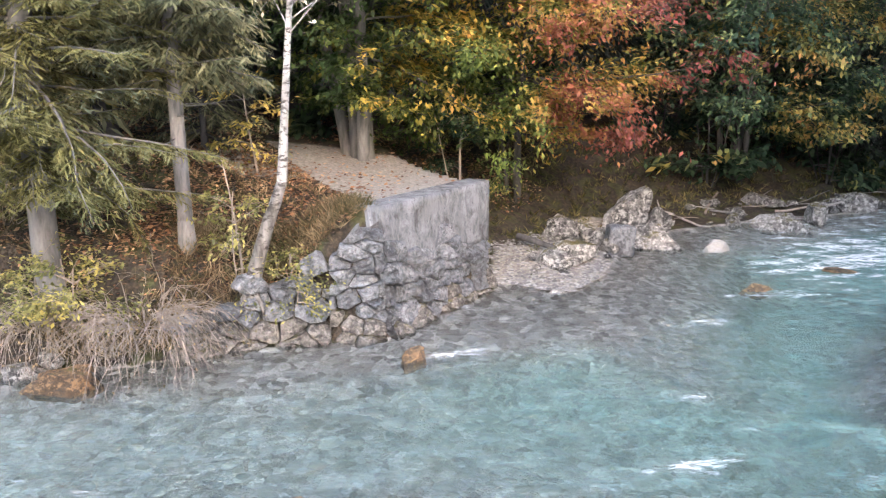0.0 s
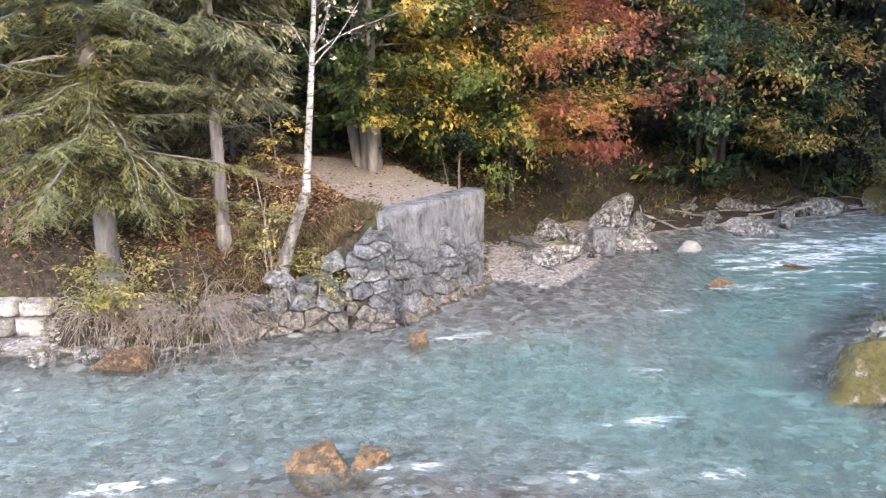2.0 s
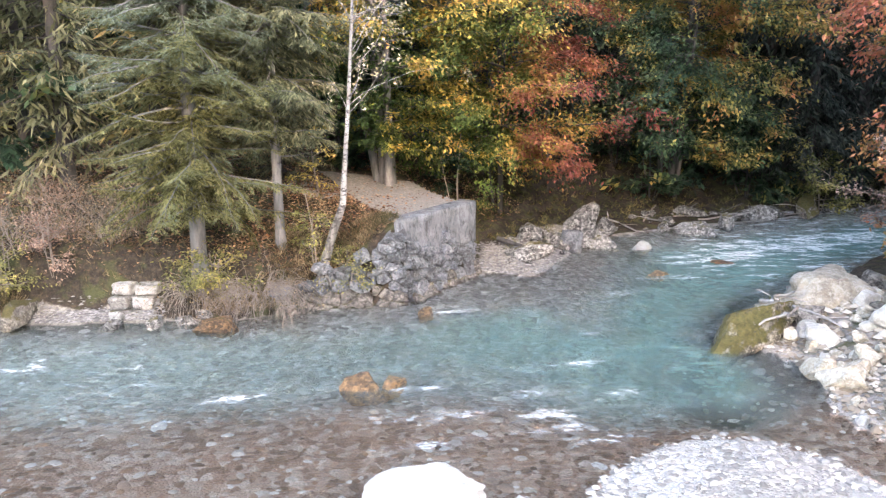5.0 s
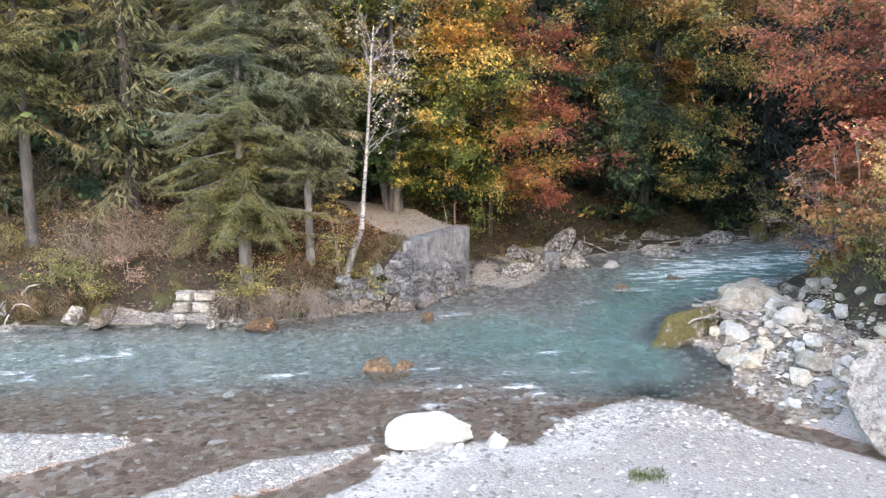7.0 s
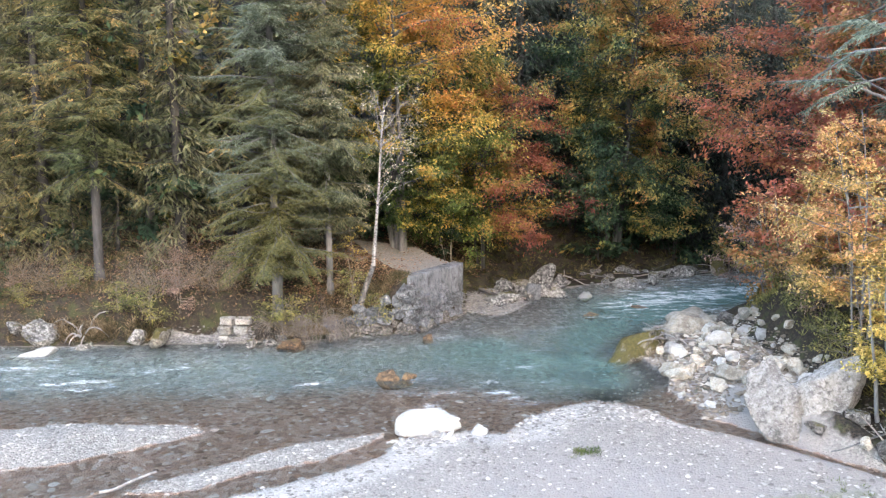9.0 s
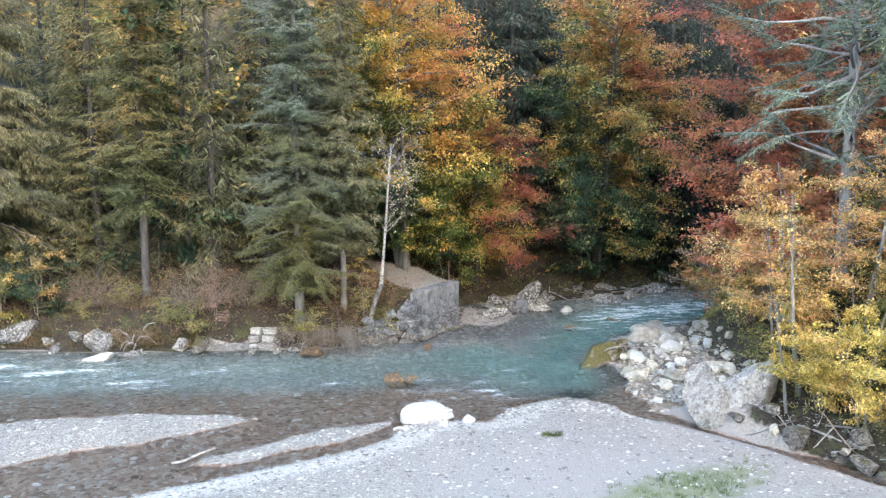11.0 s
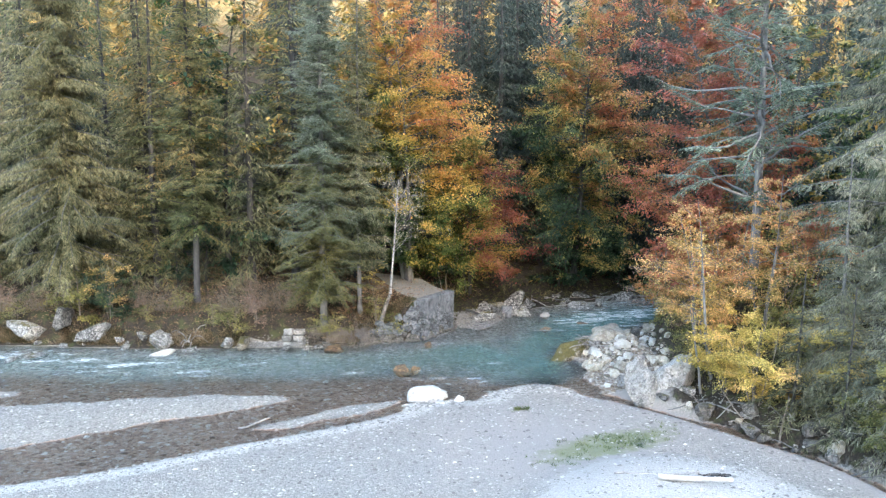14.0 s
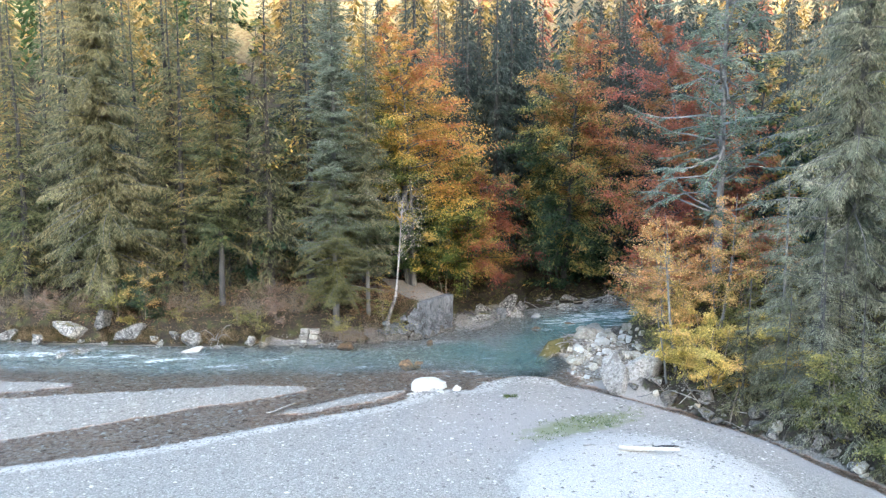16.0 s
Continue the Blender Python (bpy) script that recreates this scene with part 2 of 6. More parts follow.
FOOT_STONE = rock_material("ochre_foot_stone", (0.05, 0.045, 0.038), (0.25, 0.235, 0.215), 0.75, 0.25, relief=0.06, crusty=0.6)

# ---- the lie of the land ----
FAR_SHORE = [(-300, 30), (-140, 22), (-60, 14.5), (-31, 12.7), (-27, 12.2), (-22, 12.0), (-17, 11.7), (-13.5, 12.0), (-11, 12.2), (-7.5, 12.6), (-5.8, 12.7),
             (-4.2, 13.7), (-3, 14.1), (-1.3, 14.2), (0.2, 16.2), (1.5, 18.5), (2.2, 17.9), (3.0, 17.6), (3.8, 19.0), (4.5, 20.7), (5.3, 22.6), (7, 24.6), (10, 26.2),
             (13.6, 27.6), (16.5, 28.9), (21, 31.6), (30, 36), (60, 52), (140, 97)]
NEAR_SHORE = [(150, 80), (64, 40), (32, 27), (18, 21), (13.7, 17.2), (10.4, 15.0), (8.6, 12.9), (7.7, 11.2), (8.5, 9.8), (8.8, 7.8),
              (8.3, 6.2), (8.6, 5.4), (9.2, 4.4), (8.4, 3.3), (7.7, 3.9), (6.7, 4.9), (5.6, 5.2), (4.5, 4.8), (3.3, 3.8), (2.3, 2.3), (1.1, 2.5), (-0.9, 1.5),
              (-1.4, 0.3), (-2.8, -0.9), (-5.4, -2.5), (-9, -4.7), (-12, -6.8), (-18.3, -9.6), (-40, -17), (-140, -30), (-300, -40)]
BAR_LONG = [(-24, -7.8), (-18.9, -5.6), (-15.3, -3.2), (-12.2, -1.2), (-8.6, 0.8), (-6.9, 2.3), (-8, 2.75), (-11.1, 2.8), (-14, 2.2), (-18.7, 1.0), (-22.2, 0.2), (-40, -3), (-40, -12)]
BAR_SMALL = [(-8.5, -2.5), (-6.9, -1.2), (-5.2, 0.1), (-3.7, 1.3), (-2.7, 1.8), (-1.4, 2.3), (-1.4, 1.5), (-3.0, 0.3), (-4.3, -0.6), (-6.0, -1.8)]
BAR_LEFT = [(-40, -0.4), (-24, 1.2), (-20.6, 2.2), (-21.1, 2.9), (-24, 3.2), (-40, 3)]
DEEP = [(-300, 20), (-60, 8.5), (-26, 8.0), (-16, 7.2), (-6, 9.0), (2, 10.8), (6.0, 8.6), (7.2, 13.4), (9.5, 19.6), (20, 25), (60, 47), (140, 90)]
STREAM = [(8.3, 3.9), (9.2, 2.9), (10.7, 1.3), (12.4, -0.6), (14.0, -2.6), (15.6, -4.7), (17.2, -7.2), (18.8, -10.5), (24, -24), (40, -58)]


def stream_x(y, reach=0.0):
    """Where the side stream runs at a given y; past its mouth the line bends back along the spit."""
    pts = [(6.0, 30)] + STREAM
    return np.interp(y, [p[1] for p in pts[::-1]], [p[0] for p in pts[::-1]]) + reach


def line_distance(px, py, pts):
    """Distance of points to a polyline."""
    best = np.full(px.shape, 1e9)
    for (ax, ay), (bx, by) in zip(pts, pts[1:]):
        dx, dy = bx - ax, by - ay
        s = np.clip(((px - ax) * dx + (py - ay) * dy) / (dx * dx + dy * dy), 0, 1)
        best = np.minimum(best, np.hypot(px - ax - s * dx, py - ay - s * dy))
    return best


def inside(px, py, pts):
    odd = np.zeros(px.shape, bool)
    for (ax, ay), (bx, by) in zip(pts, pts[1:] + pts[:1]):
        if ay != by:
            odd ^= ((ay > py) != (by > py)) & (px < (bx - ax) * (py - ay) / (by - ay) + ax)
    return odd


def smooth(v, a, b):
    s = np.clip((v - a) / (b - a), 0, 1)
    return s * s * (3 - 2 * s)


def waves(px, py, scale, seed, octaves=3):
    """Cheap smooth noise from sums of sines, about -1 to 1."""
    rng = np.random.RandomState(seed)
    total = np.zeros(px.shape)
    for o in range(octaves):
        for _ in range(4):
            a, ph = rng.uniform(0, 6.28, 2)
            k = scale * 2 ** o * rng.uniform(0.7, 1.4)
            total += np.sin((px * math.cos(a) + py * math.sin(a)) * k + ph) * 0.5 ** o
    return total / 5.0


RIVER = FAR_SHORE + NEAR_SHORE


def ground_height(px, py):
    px, py = np.asarray(px, float), np.asarray(py, float)
    d_far, d_near = line_distance(px, py, FAR_SHORE), line_distance(px, py, NEAR_SHORE)
    wet = inside(px, py, RIVER)
    north = (~wet) & (d_far < d_near)
    bank = np.minimum(d_far, d_near)
    n1, n2 = waves(px, py, 0.5, 3), waves(px, py, 2.2, 5)
    # river bed: shallow gravel on the near side, deeper by the channel
    deep = 1 - smooth(line_distance(px, py, DEEP) + 0.9 * waves(px, py, 1.1, 61), 0.4, 4.6)
    bed = -0.07 - 0.05 * smooth(bank, 0, 1.2) - (0.42 + 0.5 * smooth(px + 0.3 * (py - 10), -3.0, 6.0)) * deep * smooth(bank, 0.2, 2.0) + 0.025 * n2
    for bar, rise in ((BAR_LONG, 0.2), (BAR_SMALL, 0.05), (BAR_LEFT, 0.12)):
        closed = bar + bar[:1]
        d = line_distance(px, py, closed)
        side = np.where(inside(px, py, bar), d, -d) + 0.26 * waves(px, py, 1.6, 41)
        bed = np.where(side > 0, np.maximum(bed, 0.045 + rise * smooth(side, 0, 1.6) + 0.025 * n2), np.maximum(bed, np.minimum(-0.015 + 0.09 * side, 0.02)))
    # far bank
    west = 1 - smooth(px, -3.4, -1.6)
    d = d_far
    steep = 0.1 + 1.85 * smooth(d, 0.0, 1.7) + 1.1 * smooth(d, 1.5, 5.5) + 0.03 * n2 + 0.18 * n1 * smooth(d, 0.3, 3)
    beach = 0.03 + 0.45 * smooth(d, 0.2, 2.4) + 2.0 * smooth(d, 2.0, 6.5) + 0.04 * n2 + 0.12 * n1 * smooth(d, 1, 4)
    pier_top = 2.52 + 0.35 * smooth(d, 2.5, 7)
    pier = 0.05 + (pier_top - 0.05) * smooth(d, 0.3, 0.5)
    pier_zone = smooth(px + 0.45 * (py - 14.4), -3.0, -1.0) * (1 - smooth(px + 0.5 * (py - 18), 0.75, 1.5)) * (1 - smooth(py, 24, 27))
    hi = np.where(west > 0, west, 0)
    far = hi * steep + (1 - hi) * beach
    gravel_left = np.exp(-(((px + 10.2) / 2.0) ** 4)) * (1 - smooth(d, 0.9, 1.3))
    far = far * (1 - gravel_left) + (0.06 + 0.12 * d) * gravel_left
    walled = smooth(px, -4.3, -3.6) * (1 - smooth(px, -1.6, -1.1)) * (1 - smooth(py, 15.5, 17))
    wall_bank = 0.05 + np.interp(px, [-4.3, -3.4, -2.4, -1.4], [0.8, 1.05, 1.5, 2.3]) * smooth(d, 0.25, 0.6) + 0.75 * smooth(d, 0.7, 2.6) * (1 - smooth(px, -2.6, -1.4))
    far = far * (1 - walled) + wall_bank * walled
    far = np.where(d < 12, far * (1 - pier_zone) + pier * pier_zone, far)
    far = far + 0.1 * np.clip(d - 5, 0, 25) + 0.66 * np.clip(d - 26, 0, 90) + 0.3 * np.clip(d - 116, 0, 400) + 1.2 * n1 * smooth(d, 20, 60)
    # near side: gravel bar, side stream, slope on the east
    d = d_near
    s = line_distance(px, py, STREAM) + 0.4 * waves(px, py, 0.9, 17) * smooth(px, 9, 11)
    mound = 0.8 * (1 - smooth(np.hypot((px - 9.3) / 6.2, (py + 12.6) / 6.8), 0.45, 1.05))
    bar = 0.05 + 0.35 * smooth(d, 0, 2.2) + 0.25 * smooth(d, 2, 9) + mound + 0.05 * n1 * smooth(d, 0.5, 3) + 0.015 * n2
    east_side = smooth(px - stream_x(py), -0.2, 0.6)
    rubble = 0.08 + 0.9 * smooth(d, 0.1, 2.6) * (1 - 0.5 * smooth(py, 10, 14)) + 0.06 * n2
    slope = 0.05 + 0.5 * smooth(s, 0.5, 1.4) + 0.55 * np.clip(np.minimum(s, d) - 1.0, 0, 60) + (0.25 * n1 + 0.06 * n2) * smooth(s, 0.5, 3)
    hill = np.maximum(rubble * (1 - smooth(px, 12.0, 14.0)), slope * smooth(px, 11.4, 14.4))
    near = bar * (1 - east_side) + hill * east_side
    cut = (1 - smooth(s, 0.3, 1.25)) * smooth(-py, -4.4, -3.2)
    near = near * (1 - cut) + (-0.03 + 0.02 * n2) * cut
    # unseen ridge behind the camera, added to keep low sun off the valley
    near = near + 0.6 * np.clip(-py - 150, 0, 150)
    return np.where(wet, bed, np.where(north, far, near))


def spaced(low, a, b, high, step, growth=1.13):
    mid = list(np.arange(a, b, step))
    s, v = step, mid[-1]
    while v < high:
        s = min(s * growth, 14)
        v += s
        mid.append(v)
    s, v = step, mid[0]
    while v > low:
        s = min(s * growth, 14)
        v -= s
        mid.insert(0, v)
    return np.array(mid)


def grid_mesh(name, gx, gy, height, keep=None):
    X, Y = np.meshgrid(gx, gy)
    Z = height(X, Y)
    nx, ny = len(gx), len(gy)
    idx = np.arange(nx * ny).reshape(ny, nx)
    quads = np.stack([idx[:-1, :-1], idx[:-1, 1:], idx[1:, 1:], idx[1:, :-1]], -1).reshape(-1, 4)
    if keep is not None:
        k = keep(X, Y).ravel()
        quads = quads[k[quads].any(1)]
    me = bpy.data.meshes.new(name)
    me.from_pydata(np.stack([X, Y, Z], -1).reshape(-1, 3), [], quads.tolist())
    me.shade_smooth()
    return me, X.ravel(), Y.ravel(), Z.ravel()


def set_attribute(me, name, values):
    a = me.attributes.new(name, "FLOAT", "POINT")
    a.data.foreach_set("value", np.asarray(values, np.float32))


GX, GY = spaced(-330, -28, 20, 330, 0.23), spaced(-330, -16, 30, 330, 0.23)
ground_mesh, gxs, gys, gzs = grid_mesh("ground", GX, GY, ground_height)
gd_far = line_distance(gxs, gys, FAR_SHORE)
gd_near = line_distance(gxs, gys, NEAR_SHORE)
g_wet = inside(gxs, gys, RIVER)
g_north = (~g_wet) & (gd_far < gd_near)
path = smooth(gxs + 0.55 * (gys - 14.4), -1.2, -0.6) * smooth(gd_far, 0.5, 0.7) * (1 - smooth(gxs + 0.5 * (gys - 18), 0.7, 1.3)) * (1 - smooth(gys, 21.5, 23))
path = np.maximum(path, 1 - smooth(np.hypot(gxs + 4.2, (gys - 19.0) * 1.6), 1.0, 2.2))
forest = np.where(g_north, 1 - 0.9 * path, 0)
# far slope where the ground colour takes on a sunlit gold
sunlit_tint = np.where(g_north, smooth(gd_far, 50, 70), 0) * (1 - 0.85 * smooth(gxs, 4, 24))
pebble_bay = np.exp(-(((gxs + 10.2) / 2.0) ** 4)) * (1 - smooth(gd_far, 0.75, 1.0))
beach_zone = np.maximum(smooth(gxs, 0.8, 1.6) * (1 - smooth(gd_far, 1.4 - 1.35 * smooth(gxs, 4.2, 7), 2.8 - 2.4 * smooth(gxs, 4.2, 7))), pebble_bay)
forest = forest * (1 - np.where(g_north, beach_zone, 0))
stream_d = line_distance(gxs, gys, STREAM)
east = smooth(gxs - stream_x(gys), 0.0, 1.0)
forest = np.where(~g_wet & ~g_north, np.maximum(east * (0.66 * smooth(stream_d, 0.45, 0.85) + 0.34 * smooth(stream_d, 1.6, 3.2)) * smooth(gxs, 10.8 + 1.1 * smooth(gys, 3, 5), 12.2 + 1.1 * smooth(gys, 3, 5)), smooth(-gys, 60, 90)), forest)
forest = np.maximum(forest, 0.5 * (~g_wet & ~g_north) * smooth(gxs, 8.2, 9.2) * (1 - smooth(gxs, 13, 14)) * smooth(gys, 4.2, 6))
set_attribute(ground_mesh, "forest", forest)
set_attribute(ground_mesh, "sunlit_tint", sunlit_tint)
sand = 0.9 * smooth(gxs, 7.6, 8.6) * smooth(gys, 3.6, 4.4) * (1 - smooth(gys, 14, 16)) + 1.1 * np.exp(-(((gxs - 5.0) / 6.5) ** 2 + ((gys + 4.5) / 6.0) ** 2)) + 0.9 * (1 - smooth(stream_d, 1.0, 3.2)) * (1 - east * smooth(-gys, -2.5, 0))
set_attribute(ground_mesh, "sand", np.where(g_north, 0.35 * path, np.clip(sand, 0, 1)) * ~g_wet)
grass = 0.8 * np.exp(-(((gxs - 7.8) / 3.6) ** 2 + ((gys + 5.0 - (gxs - 7.8) * 0.55) / 1.7) ** 2) ** 2)
chalk = 1.0 - smooth(np.hypot((gxs - 9.3) / 6.2, (gys + 12.6) / 6.8), 0.6, 1.12) + np.exp(-((gd_near - 1.0) / 1.0) ** 2) * (gxs < 8) * ~g_wet + 0.3 * (smooth(gzs, 0.02, 0.1) * g_wet)
# dark bed by the spit; far bank's undercut shade put into the bed colour
murk_and_shade = 1.5 * np.exp(-(((gxs - 7.2) / 1.2) ** 2 + ((gys - 8.5) / 1.4) ** 2)) + 1.3 * np.exp(-(((gxs - 6.9) / 1.3) ** 2 + ((gys - 11.0) / 1.2) ** 2)) + 0.7 * np.exp(-((gd_far / 0.7) ** 2)) * smooth(-gxs, 2, 5)
set_attribute(ground_mesh, "murk_and_shade", np.clip(murk_and_shade * 1.2, 0, 1))
set_attribute(ground_mesh, "chalk", np.clip(chalk, 0, 1))
set_attribute(ground_mesh, "grass", grass * (~g_wet & ~g_north))


def ground_material():
    m, t, p, out = material("ground")
    pos = coords(t)
    geo = t.nodes.new("ShaderNodeNewGeometry")
    sep = t.nodes.new("ShaderNodeSeparateXYZ")
    t.links.new(geo.outputs["Position"], sep.inputs[0])
    fine, mid_n, big = noise_tex(t, pos, 9.0, 8.0, 0.7), noise_tex(t, pos, 1.6, 5.0, 0.6), noise_tex(t, pos, 0.35, 4.0)
    swirl = t.nodes.new("ShaderNodeVectorMath")
    swirl.operation = "MULTIPLY_ADD"
    nn = node(t, "ShaderNodeTexNoise", Scale=3.0, Detail=4.0)
    t.links.new(pos, nn.inputs["Vector"])
    t.links.new(nn.outputs["Color"], swirl.inputs[0])
    swirl.inputs[1].default_value = (0.35, 0.35, 0.35)
    t.links.new(pos, swirl.inputs[2])
    cob = voronoi(t, swirl.outputs[0], 5.2)
    peb = voronoi(t, pos, 16.0)
    # gravel
    gravel = ramp(t, peb.outputs["Color"], [(0.2, (0.184, 0.174, 0.155)), (0.55, (0.307, 0.292, 0.261)), (0.9, (0.482, 0.458, 0.411))])
    gravel = mix(t, calc(t, "MULTIPLY", mid_n, 0.6), gravel, (0.297, 0.28, 0.246))
    gravel = mix(t, ramp(t, calc(t, "ADD", attribute(t, "chalk"), calc(t, "SUBTRACT", mid_n, 0.5)), [(0.35, (0, 0, 0)), (0.75, (0.82, 0.8, 0.752))]), gravel, mix(t, peb.outputs["Color"], (0.43, 0.413, 0.376), (0.656, 0.63, 0.573)))
    sandy = mix(t, fine, (0.272, 0.247, 0.228), (0.405, 0.373, 0.346))
    gravel = mix(t, calc(t, "MULTIPLY", attribute(t, "sand"), calc(t, "ADD", big, 0.35), True), gravel, sandy)
    green = ramp(t, calc(t, "ADD", attribute(t, "grass"), calc(t, "SUBTRACT", mid_n, 0.5)), [(0.4, (0, 0, 0)), (0.75, (1, 1, 1))])
    gravel = mix(t, calc(t, "MULTIPLY", green, 0.7), gravel, mix(t, fine, (0.09, 0.13, 0.04), (0.25, 0.27, 0.12)))
    # stones of the bed, brown with algae where shallow
    bed = ramp(t, cob.outputs["Color"], [(0.15, (0.16, 0.095, 0.06)), (0.45, (0.4, 0.26, 0.18)), (0.7, (0.5, 0.39, 0.31)), (0.95, (0.68, 0.6, 0.53))])
    bed = mix(t, calc(t, "MULTIPLY", mid_n, 0.6), bed, (0.36, 0.23, 0.16))
    pale_bed = ramp(t, cob.outputs["Color"], [(0.15, (0.15, 0.135, 0.12)), (0.5, (0.46, 0.43, 0.4)), (0.95, (0.8, 0.77, 0.73))])
    pale_bed = mix(t, ramp(t, mid_n, [(0.4, (0, 0, 0)), (0.7, (0.8, 0.8, 0.8))]), pale_bed, (0.2, 0.175, 0.14))
    depth = ramp(t, calc(t, "ADD", calc(t, "MULTIPLY", sep.outputs[1], 0.1), calc(t, "MULTIPLY", mid_n, 0.25)), [(0.75, (0, 0, 0)), (1.0, (1, 1, 1))])
    bed = mix(t, depth, bed, pale_bed)
    # dark bed patches and the painted shade below the far bank
    bed = mix(t, attribute(t, "murk_and_shade"), bed, mix(t, fine, (0.03, 0.032, 0.028), (0.1, 0.1, 0.085)))
    wet = ramp(t, calc(t, "ADD", sep.outputs[2], calc(t, "MULTIPLY", calc(t, "SUBTRACT", mid_n, 0.5), 0.12)), [(0.0, (1, 1, 1)), (0.03, (0, 0, 0))])
    col = mix(t, wet, gravel, bed)
    # forest floor
    soil = ramp(t, fine, [(0.35, (0.012, 0.01, 0.008)), (0.5, (0.034, 0.027, 0.019)), (0.68, (0.1, 0.07, 0.046))])
    soil = mix(t, ramp(t, mid_n, [(0.5, (0, 0, 0)), (0.65, (1, 1, 1))]), soil, mix(t, fine, (0.024, 0.032, 0.011), (0.095, 0.1, 0.036)))
    fmask = ramp(t, calc(t, "ADD", attribute(t, "forest"), calc(t, "MULTIPLY", calc(t, "SUBTRACT", mid_n, 0.5), 0.7)), [(0.4, (0, 0, 0)), (0.6, (1, 1, 1))])
    col = mix(t, fmask, col, soil)
    # pale gold of sunlight painted into the far slope's ground
    col = mix(t, attribute(t, "sunlit_tint"), col, ramp(t, mid_n, [(0.3, (0.3, 0.2, 0.08)), (0.5, (0.6, 0.45, 0.2)), (0.7, (0.78, 0.63, 0.36))]))
    t.links.new(col, p.inputs["Base Color"])
    t.links.new(calc(t, "SUBTRACT", 0.9, calc(t, "MULTIPLY", wet, 0.45)), p.inputs["Roughness"])
    h = calc(t, "ADD", calc(t, "SUBTRACT", 1.0, calc(t, "MULTIPLY", peb.outputs["Distance"], 2.0)), fine)
    bump(t, h, 0.6, 0.04, p)
    return m


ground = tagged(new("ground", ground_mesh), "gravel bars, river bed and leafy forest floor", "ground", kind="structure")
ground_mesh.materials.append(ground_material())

# ---- the river ----
FOAM = [(3.9, 11.5, 0.5, 0.2, 0.6), (-4.5, 8.3, 0.9, 0.2, 0.5), (-7.5, 8.8, 0.9, 0.2, 0.5), (15.5, 24.2, 3.0, 0.5, 0.9), (12.0, 22.6, 2.0, 0.4, 0.9), (9.2, 20.0, 1.2, 0.3, 0.8), (-0.5, 7.6, 1.0, 0.25, 0.7), (0.3, 13.6, 0.8, 0.2, 1.0), (2.5, 6.2, 0.7, 0.3, 1.0), (4.2, 7.5, 0.5, 0.2, 0.8), (-4.5, 7.0, 0.7, 0.3, 0.9), (-0.1, 4.8, 0.8, 0.2, 0.8), (3.4, 5.1, 1.2, 0.2, 0.7), (-10.5, 8.6, 1.2, 0.3, 0.8), (-13.2, 6.9, 1.0, 0.3, 0.9), (5.5, 15.5, 0.8, 0.25, 0.7), (7.4, 17.6, 1.0, 0.3, 0.8), (2.2, 7.4, 1.0, 0.25, 0.7), (3.6, 9.3, 0.6, 0.2, 0.8), (10.5, 21.0, 2.6, 0.8, 0.8),
        (13.5, 22.5, 2.6, 0.9, 1.0), (17, 24.5, 2.2, 0.9, 1.0), (-17.5, 8.2, 1.4, 0.4, 1.0), (-20.5, 9.0, 1.6, 0.4, 0.9), (-23, 8.8, 1.4, 0.4, 0.8), (-27, 9.4, 2.2, 0.7, 1.0),
        (-14, 8.0, 1.4, 0.35, 0.5), (-12.5, 6.3, 1.4, 0.3, 0.5), (0.5, 6.2, 1.4, 0.35, 0.6), (2.6, 5.6, 1.0, 0.3, 0.6)]


def water_height(px, py):
    return 0.012 * waves(px, py, 2.6, 11, 2) + 0.008 * waves(px * 0.6, py, 7.0, 12, 2)


WX, WY = spaced(-330, -28, 22, 190, 0.16), spaced(-60, -14, 30, 130, 0.16)
water_mesh, wxs, wys, wzs = grid_mesh("water", WX, WY, water_height, lambda X, Y: inside(X, Y, RIVER) | (np.minimum(line_distance(X, Y, FAR_SHORE), line_distance(X, Y, NEAR_SHORE)) < 0.7) | (line_distance(X, Y, STREAM) < 1.4))
foam = np.zeros(wxs.shape)
for fx, fy, fl, fw, fs in FOAM:
    a = 0.25
    u, v = (wxs - fx) * math.cos(a) + (wys - fy) * math.sin(a), -(wxs - fx) * math.sin(a) + (wys - fy) * math.cos(a)
    foam = np.maximum(foam, 1.1 * fs * np.exp(-(u / fl) ** 2 - (v / fw) ** 2))
set_attribute(water_mesh, "foam", foam)
set_attribute(water_mesh, "depth", np.clip(-ground_height(wxs, wys), 0, 2))
rapid = smooth(wxs, 6, 11) * smooth(wys, 14, 20) + (0.3 * (1 - smooth(wxs, -8, -3)) + 0.3 * (1 - smooth(wxs, -18, -11))) * smooth(wys, 4, 7)
set_attribute(water_mesh, "rapid", np.clip(rapid, 0, 1))


